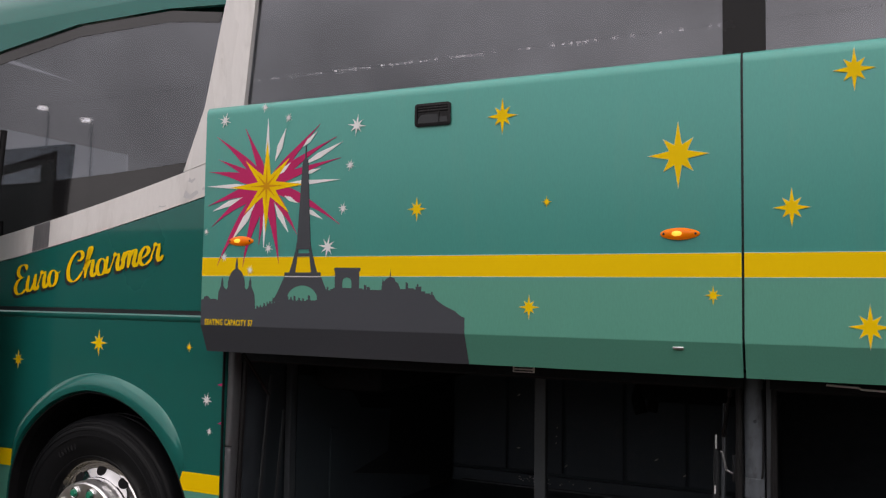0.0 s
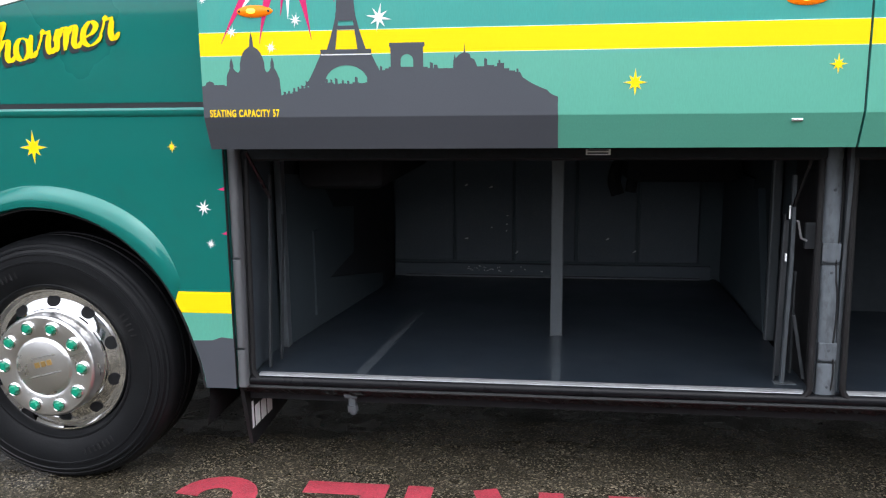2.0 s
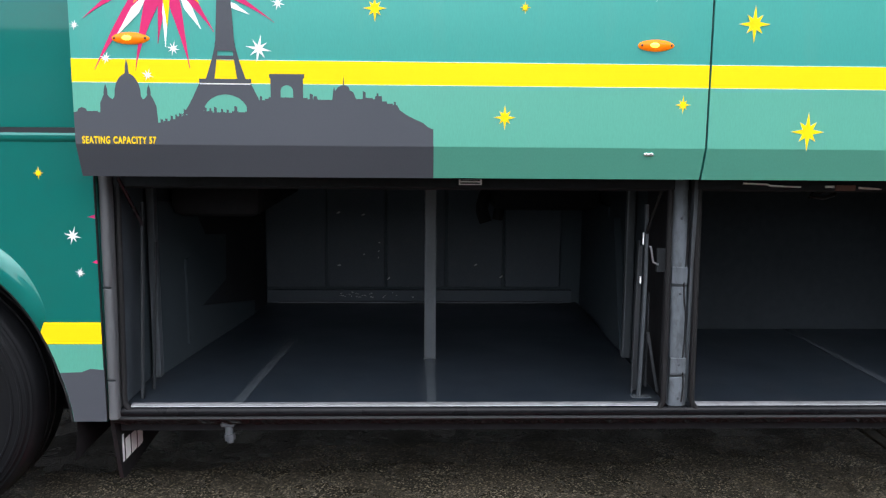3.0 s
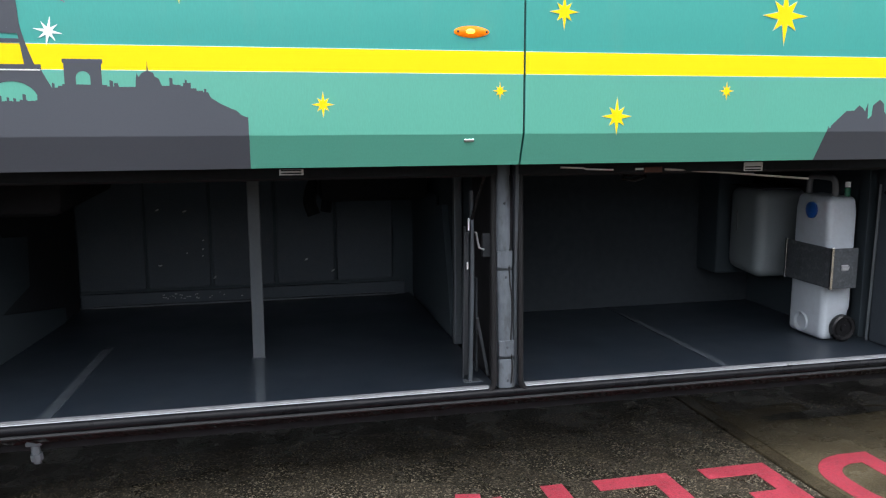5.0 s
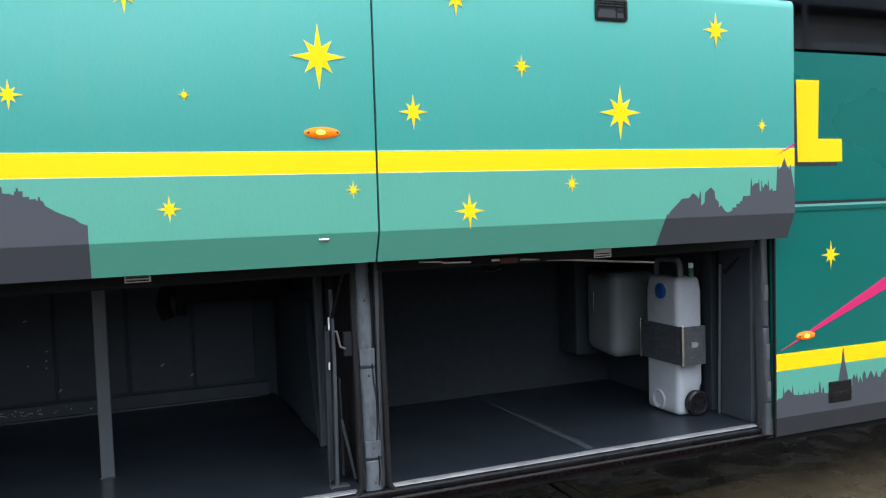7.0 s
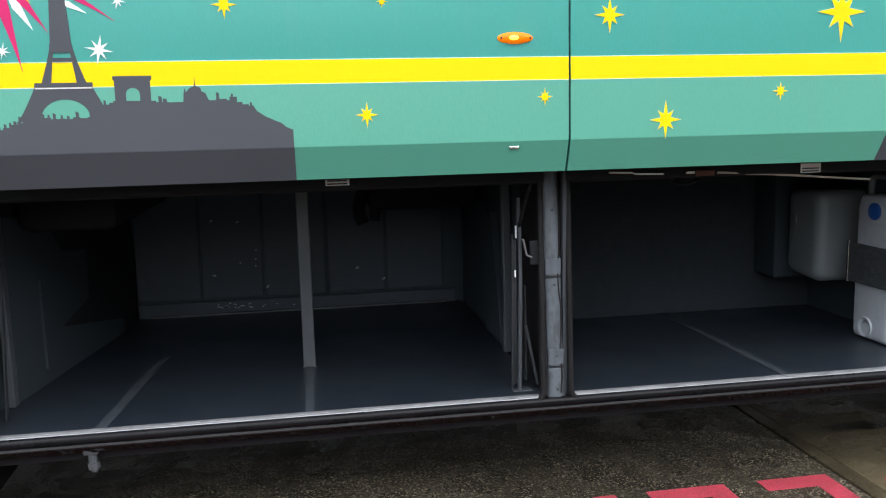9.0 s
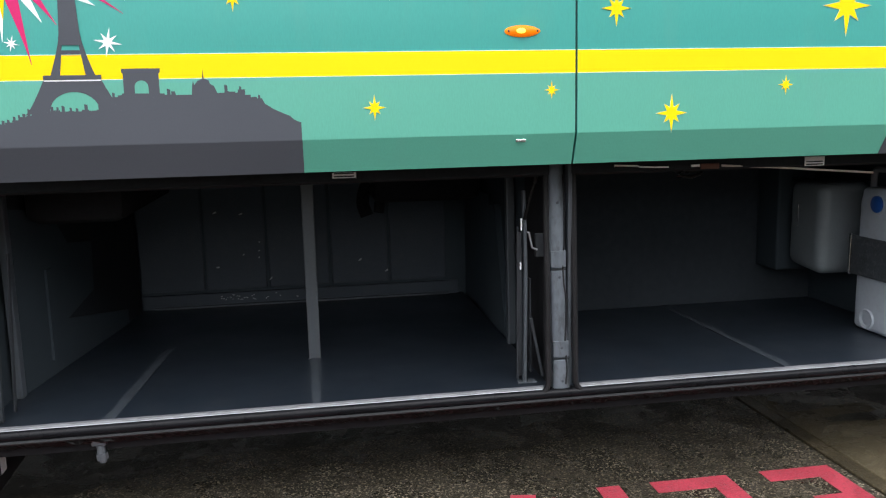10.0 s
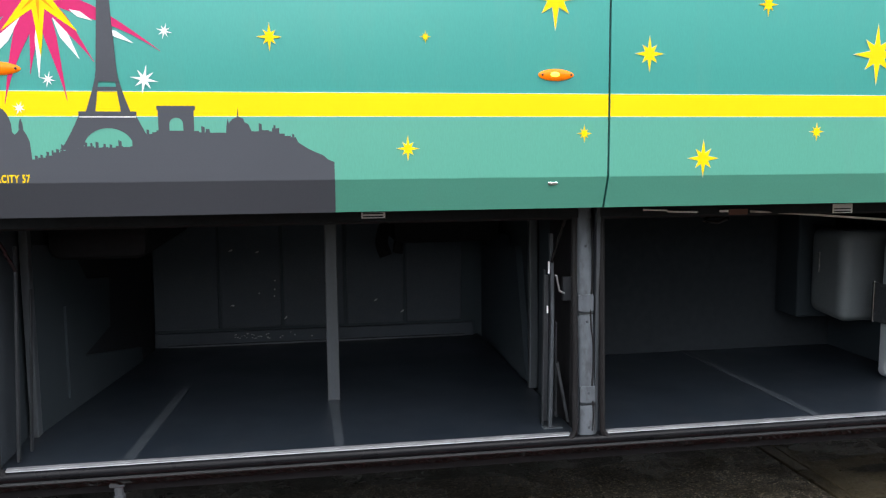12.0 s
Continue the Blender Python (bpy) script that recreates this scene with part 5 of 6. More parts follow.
box(1.676, 1.818, 0.277, 0.285, 0.752, 0.944, 0.002, clamp)
part("canister_clamp", clamp, STRAP, coach, "scuffed grey clear-edged band holding the canister")
part("clamp_edge", box(1.671, 1.682, 0.612, 0.624, 0.748, 0.950, 0.002), CHROME, coach)
part("clamp_edge", box(1.671, 1.685, 0.272, 0.283, 0.748, 0.950, 0.002), CHROME, coach)
lock = box(1.728, 1.764, 0.270, 0.277, 0.838, 0.866, 0.003)
tube([(1.732, 0.268, 0.846), (1.760, 0.267, 0.846), (1.766, 0.269, 0.858)], 0.0026, lock)
part("clamp_latch", lock, ALUMINIUM, coach, "small metal toggle latch")
part("clamp_arm", box(1.676, 1.90, 0.606, 0.616, 0.78, 0.90, 0.002), FRAME, coach)
part("rear_rod", tube([(0.690, 0.072, 1.345), (0.92, 0.09, 1.330), (1.40, 0.12, 1.290)], 0.0045), WOODROD, coach, "pale thin rod under the head rail")
part("lamp_strip", tube([(0.235, 0.066, 1.360), (0.33, 0.066, 1.356), (0.34, 0.066, 1.351), (0.46, 0.066, 1.347)], 0.0035, steps=6), LABEL, coach, "thin white strip under the head rail")
part("white_tag", box(0.555, 0.592, 0.064, 0.068, 1.344, 1.353, 0.001), LABEL, coach, "small white tag")
part("red_bracket", box(0.597, 0.676, 0.066, 0.0745, 1.333, 1.356, 0.002), RUST, coach, "small reddish bracket")
part("red_bracket", box(0.28, 0.44, 0.16, 0.18, 1.335, 1.352, 0.004), RUST, coach, "small reddish bracket")
mount = box(0.62, 0.72, 0.30, 0.36, 1.30, 1.372, 0.006)
tube([(0.64, 0.30, 1.32), (0.60, 0.28, 1.29), (0.66, 0.28, 1.285), (0.72, 0.30, 1.30)], 0.008, mount)
part("ceiling_catch", mount, PLASTIC, coach, "black catch under the ceiling")
for x, low in ((-0.860, 1.347), (1.050, 1.331)):
    lab = part("warning_label", box(x, x + 0.088, 0.068, 0.070, low, 1.368), LABEL, coach, "small white label with bars of print")
    for k in range(2):
        part("print_line", box(x + 0.006, x + 0.08, 0.0672, 0.068, low + 0.004 + 0.011 * k, low + 0.009 + 0.011 * k), INK, lab)

# ---- the waste water canister standing in the rear bay ----
can = thing("waste_water_canister", (1.774, 0.47, 0.482), "tall milky white wheeled canister standing on the bay floor", "canister")
shape = box(1.694, 1.854, 0.338, 0.600, 0.483, 1.180, 0.030, segments=5)
bmesh.ops.subdivide_edges(shape, edges=[e for e in shape.edges if abs(e.verts[0].co.z - e.verts[1].co.z) > 0.3], cuts=14)
for v in shape.verts:
    if v.co.z > 1.12:
        v.co.x = 1.774 + (v.co.x - 1.774) * 0.95
        v.co.y = 0.469 + (v.co.y - 0.469) * 0.95
    # the waist under the band, and the recess over the wheel
    dent = max(0.0, 1 - abs(v.co.z - 0.735) / 0.05)
    if v.co.x < 1.72 and 0.40 < v.co.y < 0.56:
        v.co.x += 0.008 * dent
    if v.co.y < 0.36 and v.co.x > 1.73 and v.co.z < 0.63:
        v.co.y += 0.020
part("body", shape, TANK, can, "milky white moulded body", True)
grip = tube(smooth_line([(1.750, 0.572, 1.165), (1.750, 0.572, 1.225), (1.750, 0.562, 1.256), (1.750, 0.535, 1.266), (1.750, 0.420, 1.266), (1.750, 0.393, 1.256), (1.750, 0.382, 1.225), (1.750, 0.382, 1.165)], 4), 0.0150, steps=10)
part("handle", grip, HANDLE_GREY, can, "grey moulded carrying handle", True)
part("dimple", lathe([(0.052, 0.0), (0.046, -0.008), (0.036, -0.004), (0.020, 0.016), (0.0005, 0.020)], (0, 0, 0), 24), TANK, can, "round moulded hollow", True).matrix_basis = Matrix.Translation((1.6935, 0.490, 0.545)) @ Matrix.Rotation(radians(-90), 4, "Z")
part("cap", lathe([(0.040, 0.0), (0.040, -0.012), (0.034, -0.016), (0.0005, -0.016)], (0, 0, 0), 24), BLUE, can, "round blue screw cap", True).matrix_basis = Matrix.Translation((1.696, 0.462, 1.108)) @ Matrix.Rotation(radians(-90), 4, "Z")
part("cap_seat", lathe([(0.048, 0.0), (0.046, -0.004), (0.040, -0.003), (0.0005, -0.003)], (0, 0, 0), 24), TANK, can, "", True).matrix_basis = Matrix.Translation((1.6955, 0.458, 1.102)) @ Matrix.Rotation(radians(-90), 4, "Z")
wheel_bm = lathe([(0.056, 0.0), (0.064, -0.006), (0.064, -0.032), (0.056, -0.038), (0.044, -0.034), (0.042, -0.026), (0.018, -0.026), (0.015, -0.034), (0.0005, -0.035)], (1.796, 0.342, 0.5475), 32)
part("wheel", wheel_bm, PLASTIC, can, "black plastic wheel", True)
neck = lathe([(0.014, 0.0), (0.014, 0.05), (0.009, 0.055), (0.0005, 0.056)], (0, 0, 0), 14)
part("spout", neck, CAP_GREEN, can, "green bottle neck", True).matrix_basis = Matrix.Translation((1.812, 0.375, 1.168)) @ Matrix.Rotation(radians(90), 4, "X")
tip = lathe([(0.012, 0.0), (0.012, 0.024), (0.0005, 0.025)], (0, 0, 0), 14)
part("spout_tip", tip, LABEL, can, "white spout tip", True).matrix_basis = Matrix.Translation((1.812, 0.375, 1.224)) @ Matrix.Rotation(radians(90), 4, "X")

# ---- raised luggage hatches ----
TUCK = -0.122         # how far the folded lower edge leans in
OUTER = [(TUCK + 0.006, 1.3850), (TUCK, 1.3855), (F + 0.0005, 1.4970), (F, 1.4990), (F, 2.398), (F + 0.002, 2.418), (F + 0.010, 2.433), (F + 0.025, 2.440), (F + 0.045, 2.441), (F + 0.045, 2.40), (F + 0.032, 2.38), (F + 0.032, 1.52), (TUCK + 0.016, 1.402)]
STRIPE = (1.707, 1.786)


def hatch(x0, x1, label):
    """A raised hatch: the mid-green skin, lighter below the stripe, with its inner frame."""
    skin = part("luggage_hatch", rail(OUTER, x0, x1), TEAL, coach, label, True)
    part("lower_paint", slab([(x0, 1.4992), (x1, 1.4992), (x1, STRIPE[0]), (x0, STRIPE[0])], F - 0.0008, F), MINT, skin, "lighter green paint below the stripe")
    fold = bmesh.new()
    a = [fold.verts.new(p) for p in ((x0, TUCK - 0.0010, 1.3852), (x1, TUCK - 0.0010, 1.3852), (x1, F - 0.0003, 1.4964), (x0, F - 0.0003, 1.4964))]
    c = [fold.verts.new(p) for p in ((x0, F - 0.0007, 1.4992), (x1, F - 0.0007, 1.4992))]
    fold.faces.new(a)
    fold.faces.new((a[3], a[2], c[1], c[0]))
    part("fold_paint", fold, MINT, skin, "lighter green folded lower edge")
    part("stripe", slab([(x0, STRIPE[0]), (x1, STRIPE[0]), (x1, STRIPE[1]), (x0, STRIPE[1])], F - 0.0014, F), YELLOW, skin, "bright yellow stripe")
    for z in STRIPE:
        part("stripe_edge", slab([(x0, z - 0.001), (x1, z - 0.001), (x1, z + 0.001), (x0, z + 0.001)], F - 0.0018, F), PALE, skin, "thin pale edge line")
    part("hatch_seal", tube([(x0 + 0.02, TUCK + 0.024, 1.402), (x1 - 0.02, TUCK + 0.024, 1.402)], 0.010), RUBBER, skin)
    part("inner_frame", box(x0 + 0.03, x1 - 0.03, -0.134, -0.114, 1.47, 2.36, 0.004), DARK, skin, "dark inner frame")
    for x in (x0 + 0.08, x1 - 0.08):
        part("hinge_arm", beam((x, -0.11, 1.62), (x, 0.06, 1.385), 0.02, 0.03), DARK, skin)
    return skin


def pull(skin, x, z):
    """A black recessed pull with a raised rim."""
    outer, inner = rounded(x, x + 0.150, z, z + 0.088, 0.012), rounded(x + 0.010, x + 0.140, z + 0.010, z + 0.078, 0.006)
    rim, n = bmesh.new(), len(outer)
    loops = [[rim.verts.new((px, y, pz)) for px, pz in pts] for pts, y in ((outer, F), (outer, F - 0.007), (inner, F - 0.008), (inner, F - 0.0022))]
    for p, q in zip(loops, loops[1:]):
        for i in range(n):
            rim.faces.new((p[i], p[(i + 1) % n], q[(i + 1) % n], q[i]))
    ob = part("hatch_pull", rim, PLASTIC, skin, "black recessed pull with a raised rim", True)
    part("pull_recess", box(x + 0.009, x + 0.141, F - 0.0024, F - 0.001, z + 0.009, z + 0.079), PLASTIC, skin)
    part("pull_slot", slab([(x + 0.012, z + 0.014), (x + 0.136, z + 0.014), (x + 0.132, z + 0.034), (x + 0.098, z + 0.034), (x + 0.094, z + 0.046), (x + 0.026, z + 0.046), (x + 0.012, z + 0.030)], F - 0.0030, F - 0.0024), INK, skin)
    for dz in (0.056, 0.067):
        part("pull_slat", box(x + 0.012, x + 0.138, F - 0.0062, F - 0.0024, z + dz, z + dz + 0.007, 0.0015), PLASTIC, skin)
    part("pull_key", box(x + 0.098, x + 0.102, F - 0.006, F - 0.0024, z + 0.014, z + 0.053, 0.001), PLASTIC, skin)
    return ob


def marker_lamp(parent, x, y, z, w=0.064, h=0.0205):
    """A lit amber side marker with its bulb."""
    lens = bmesh.new()
    bmesh.ops.create_uvsphere(lens, u_segments=28, v_segments=14, radius=1)
    for v in lens.verts:
        s = 1 - 0.22 * max(0.0, v.co.x) ** 2
        v.co = Vector((x + v.co.x * w, y - max(0, -v.co.y) * 0.017, z + v.co.z * h * s))
    ob = part("marker_lamp", lens, AMBER, parent, "lit amber side marker lamp", True)
    glow = bmesh.new()
    bmesh.ops.create_uvsphere(glow, u_segments=14, v_segments=8, radius=1)
    for v in glow.verts:
        v.co = Vector((x - 0.008 + v.co.x * 0.017, y - 0.0158 + v.co.y * 0.0025, z + v.co.z * 0.0085))
    part("bulb", glow, GLOW, parent, "bright bulb inside the lamp", True)
    for side in (-1, 1):
        part("lamp_screw", lathe([(0.0045, 0.0), (0.004, -0.0025), (0.0005, -0.003)], (x + side * w * 0.80, y - 0.0095, z), 8), INK, parent)
    return ob


hatch_front = hatch(-2.194, -0.004, "pale green raised luggage hatch printed with a city skyline")
hatch_rear = hatch(0.004, 1.952, "pale green raised luggage hatch with gold stars")
part("hatch_gap", box(-0.004, 0.004, -0.156, -0.12, 1.505, 2.43), INK, coach, "dark gap between the hatches")
pull(hatch_front, -1.178, 2.276)
pull(hatch_rear, 0.925, 2.296)
marker_lamp(hatch_front, -1.990, F, 1.854)
marker_lamp(hatch_front, -0.195, F, 1.850)
marker_lamp(coach, 2.188, 0.0, 0.899, 0.060)
part("metal_tab", box(-0.220, -0.184, F + 0.004, F + 0.012, 1.470, 1.480, 0.002), CHROME, hatch_front, "small bright metal tab")
for x, z, h in ((-0.822, 2.292, 0.065), (-0.200, 2.112, 0.108), (-1.165, 1.963, 0.045), (-0.652, 1.972, 0.021), (-0.715, 1.600, 0.043), (-0.091, 1.649, 0.031)):
    gold_star(hatch_front, x, F - 0.0018, z, h)
for x, z, h in ((0.325, 2.345, 0.066), (0.592, 2.105, 0.043), (1.035, 1.934, 0.106), (1.52, 2.285, 0.073), (0.145, 1.926, 0.061), (0.358, 1.559, 0.066), (0.803, 1.653, 0.034), (1.766, 1.885, 0.031)):
    gold_star(hatch_rear, x, F - 0.0018, z, h)

# firework with its rays behind the printed tower
FX, FZ = -1.865, 2.081


def spike(angle, r0, r1, w, bend, layer, mat, name, label, swell=1.0):
    """A slim pointed ray from radius r0 to r1, bent sideways towards its tip."""
    n, left, right = 12, [], []
    d, s = Vector((math.cos(radians(angle)), math.sin(radians(angle)))), Vector((-math.sin(radians(angle)), math.cos(radians(angle))))
    for k in range(n + 1):
        t = k / n
        c = Vector((FX, FZ)) + d * (r0 + (r1 - r0) * t) + s * bend * t * t
        if mat is STICKER:
            half = w * min(t / 0.42, (1 - t) / 0.58) + 0.0003
        else:
            half = w * swell * (1 - t) ** 1.35 * min(1.0, 0.55 + 1.4 * t) + 0.0006
        left.append(tuple(c + s * half))
        right.append(tuple(c - s * half))
    clip = [(max(x, -2.1935), z) for x, z in left + right[::-1]]
    return part(name, slab(clip, F - layer, F), mat, hatch_front, label)


deck = 0.0020
for angle, r1, w, bend in ((45, 0.350, 0.022, -0.01), (34, 0.380, 0.022, -0.035), (20, 0.372, 0.020, -0.03), (112, 0.275, 0.020, 0.015), (134, 0.350, 0.024, 0.038), (150, 0.285, 0.020, 0.02),
                           (160, 0.312, 0.026, 0.035), (188, 0.312, 0.024, 0.03), (202, 0.320, 0.026, 0.045), (224, 0.410, 0.028, 0.065), (244, 0.350, 0.026, 0.045), (262, 0.245, 0.018, 0.0),
                           (284, 0.332, 0.022, -0.01), (312, 0.255, 0.022, -0.02), (345, 0.390, 0.026, -0.07)):
    deck += 0.00003
    spike(angle, 0.04, r1, w, bend, deck, MAGENTA, "magenta_ray", "curved magenta firework ray", 1.35)
for angle, r0, r1, w in ((90, 0.05, 0.284, 0.010), (69, 0.11, 0.254, 0.013), (41, 0.235, 0.322, 0.009), (24, 0.19, 0.40, 0.012), (13, 0.19, 0.27, 0.008), (2, 0.05, 0.356, 0.011), (178, 0.05, 0.312, 0.011),
                         (199, 0.13, 0.295, 0.012), (232, 0.09, 0.280, 0.015), (268, 0.05, 0.255, 0.010), (300, 0.08, 0.225, 0.013), (332.5, 0.21, 0.312, 0.009), (334, 0.10, 0.175, 0.009), (38, 0.07, 0.15, 0.010)):
    deck += 0.00003
    spike(angle, r0, r1, w, 0.0, deck, STICKER, "white_ray", "slim white firework ray")
burst = [(r * math.cos(radians(90 + 22.5 * k)) + FX, r * math.sin(radians(90 + 22.5 * k)) + FZ) for k, r in enumerate((0.188, 0.048, 0.158, 0.048) * 4)]
part("firework_star", slab(burst, F - 0.0032, F), YELLOW, hatch_front, "yellow eight-pointed firework star")
heart = [(r * math.cos(radians(90 + 22.5 * k)) + FX, r * math.sin(radians(90 + 22.5 * k)) + FZ) for k, r in enumerate((0.085, 0.014, 0.07, 0.014) * 4)]
part("firework_heart", slab(heart, F - 0.0038, F), ORANGE, hatch_front, "amber centre of the firework star")
for x, z, h, turn in ((-2.091, 2.373, 0.035, 20), (-1.882, 2.414, 0.022, 10), (-1.762, 2.360, 0.022, 30), (-1.435, 2.304, 0.045, 8), (-1.462, 2.147, 0.026, 15), (-1.492, 1.976, 0.027, 15),
                      (-2.175, 1.896, 0.017, 10), (-1.848, 1.822, 0.026, 12), (-2.075, 1.788, 0.022, 14), (-1.560, 1.824, 0.047, 10), (-1.938, 1.733, 0.022, 20)):
    repeat("white_star", STAR_WHITE, hatch_front, (x, F - 0.0026, z), (h, 1, h), (0, turn, 0), "white vinyl star")

# printed city: a profile drawn from plain building shapes
random.seed(21)


def roofline(x0, x1, low, high, busy=0.5):
    """Small uneven roofs between two places."""
    out, x = [], x0
    while x < x1 - 0.004:
        w = min(random.uniform(0.012, 0.024), x1 - x)
        t = (x - x0) / (x1 - x0)
        z = low + (high - low) * t + random.uniform(-0.004, 0.006)
        out += [(x, z), (x + w, z)]
        if random.random() < busy and w > 0.011:
            s, h = random.uniform(0.0030, 0.0058), random.uniform(0.009, 0.022)
            c = x + w * random.uniform(0.35, 0.65)
            out[-1:] = [(c - s, z), (c - s, z + h), (c - s * 0.2, z + h), (c, z + h * 0.86), (c + s * 0.3, z + h * 0.95), (c + s, z + h * 0.8), (c + s, z), (x + w, z)]
        x += w
    return out


def dome(cx, base, w, h, spike_h):
    side = [(cx + w * math.cos(radians(180 - 15 * k)), base + h * math.sin(radians(15 * k))) for k in range(5)]
    lantern = [(cx - 0.007, base + h), (cx - 0.005, base + h + spike_h * 0.5), (cx, base + h + spike_h), (cx + 0.005, base + h + spike_h * 0.5), (cx + 0.007, base + h)]
    return side + lantern + [(2 * cx - x, z) for x, z in side[::-1]]


city = [(-2.1935, 1.606), (-2.182, 1.608), (-2.178, 1.618), (-2.166, 1.623), (-2.152, 1.618), (-2.149, 1.610), (-2.112, 1.610), (-2.112, 1.606)]
city += [(-2.104, 1.606), (-2.102, 1.640), (-2.094, 1.656)] + dome(-2.083, 1.652, 0.010, 0.018, 0.032)[2:-2] + [(-2.068, 1.655), (-2.060, 1.650)]
city += [(-2.053, 1.66)] + dome(-2.0085, 1.662, 0.045, 0.076, 0.05)[1:-1] + [(-1.964, 1.66), (-1.957, 1.650), (-1.950, 1.655)]
city += dome(-1.937, 1.652, 0.010, 0.018, 0.032)[2:-2] + [(-1.922, 1.650), (-1.913, 1.628), (-1.909, 1.572)]
city += roofline(-1.905, -1.845, 1.570, 1.600, 0.95) + roofline(-1.845, -1.795, 1.598, 1.606, 0.9) + roofline(-1.79, -1.565, 1.606, 1.612, 0.95)
city += roofline(-1.565, -1.522, 1.655, 1.660) + roofline(-1.412, -1.365, 1.655, 1.67) + [(-1.362, 1.655), (-1.312, 1.655)]
city += [(-1.310, 1.680), (-1.306, 1.700), (-1.302, 1.686), (-1.292, 1.698), (-1.276, 1.706), (-1.2735, 1.738), (-1.271, 1.706), (-1.256, 1.700), (-1.252, 1.688), (-1.240, 1.682), (-1.232, 1.662)]
city += roofline(-1.23, -1.165, 1.660, 1.660) + roofline(-1.165, -1.085, 1.664, 1.630)
city += [(-1.08, 1.622), (-1.05, 1.602), (-1.02, 1.588), (-1.00, 1.580), (-0.985, 1.566), (-0.972, 1.560), (-0.963, 1.557)]
part("printed_city", slab(city + [(-0.963, 1.4992), (-2.1935, 1.4992)], F - 0.0020, F), SLATE, hatch_front, "slate grey printed city skyline")
fold = bmesh.new()
fold.faces.new([fold.verts.new(p) for p in ((-2.1935, TUCK - 0.0018, 1.3846), (-0.961, TUCK - 0.0018, 1.3846), (-0.962, F - 0.0013, 1.4959), (-2.1935, F - 0.0013, 1.4959))])
old_v = list(fold.verts)
low = [fold.verts.new(p) for p in ((-2.1935, F - 0.0019, 1.4992), (-0.962, F - 0.0019, 1.4992))]
fold.faces.new((old_v[3], old_v[2], low[1], low[0]))
part("printed_city_fold", fold, SLATE, hatch_front, "slate grey print running over the fold")
# triumphal arch
gate = slab([(-1.523, 1.648), (-1.489, 1.648), (-1.489, 1.683)] + [(-1.4675 - 0.0215 * math.cos(radians(18 * k)), 1.683 + 0.020 * math.sin(radians(18 * k))) for k in range(11)]
            + [(-1.446, 1.648), (-1.412, 1.648), (-1.412, 1.725), (-1.407, 1.729), (-1.407, 1.741), (-1.527, 1.741), (-1.527, 1.729), (-1.523, 1.725)], F - 0.0022, F)
part("printed_arch", gate, SLATE, hatch_front, "slate grey printed triumphal arch")
# iron tower: curved legs, decks and tip
TX = -1.672


def leg(side):
    pts_out = []
    for k in range(25):
        t = k / 24
        z = 1.722 + (2.165 - 1.722) * t
        pts_out.append((TX - 0.002 + side * (0.0135 + 0.025 * (1 - t) + 0.029 * max(0.0, 1 - t / 0.28) ** 1.3), z))
    return pts_out


right = leg(1)
leftp = leg(-1)
shaft = slab([(x, z) for x, z in leftp if z > 1.825] + [(TX - 0.014, 2.172), (TX - 0.009, 2.182), (TX - 0.0045, 2.188), (TX - 0.003, 2.21), (TX - 0.002, 2.238), (TX, 2.238), (TX + 0.001, 2.21), (TX + 0.0025, 2.188), (TX + 0.007, 2.182), (TX + 0.011, 2.172)]
             + [(x, z) for x, z in right[::-1] if z > 1.825], F - 0.0042, F)
part("printed_tower", shaft, SLATE, hatch_front, "slate grey printed iron tower")
for side in (-1, 1):
    foot = [(x, z) for x, z in (right if side > 0 else leftp) if z < 1.87]
    inner = [(TX - 0.002 + side * max(0.010, 0.0385 - 0.135 * (z - 1.722)), z) for x, z in foot]
    part("tower_leg", slab(foot + inner[::-1], F - 0.0034, F), SLATE, hatch_front, "leg of the printed tower")
part("tower_deck", box(TX - 0.034, TX + 0.030, F - 0.0040, F - 0.0037, 1.788, 1.800), SLATE, hatch_front)
part("tower_deck", box(TX - 0.036, TX + 0.032, F - 0.0040, F - 0.0037, 1.816, 1.842), SLATE, hatch_front)
part("tower_deck", box(TX - 0.092, TX + 0.084, F - 0.0040, F - 0.0037, 1.708, 1.7225), SLATE, hatch_front)
part("tower_deck_line", box(TX - 0.090, TX + 0.082, F - 0.0044, F - 0.0041, 1.7035, 1.7065), LABEL, hatch_front)
for side in (-1, 1):
    curve, outer = [], []
    for k in range(11):
        t = k / 10
        a = radians(90 * t)
        curve.append((TX - 0.005 + side * 0.076 * math.cos(a), 1.607 + 0.063 * math.sin(a)))
        outer.append((TX - 0.005 + side * (0.150 - 0.062 * (t ** 0.8)), 1.600 + 0.107 * t))
    part("tower_base", slab(curve + [(TX - 0.005, 1.7065)] + outer[::-1], F - 0.0022, F), SLATE, hatch_front, "arched foot of the printed tower")
lettering("seating_text", "SEATING CAPACITY 57", YELLOW, hatch_front, on_side(-2.170, F - 0.0032, 1.5005), 0.034, 0, 0.0009, 0.62, 0.0004, 1.18, "yellow printed words on the skyline")

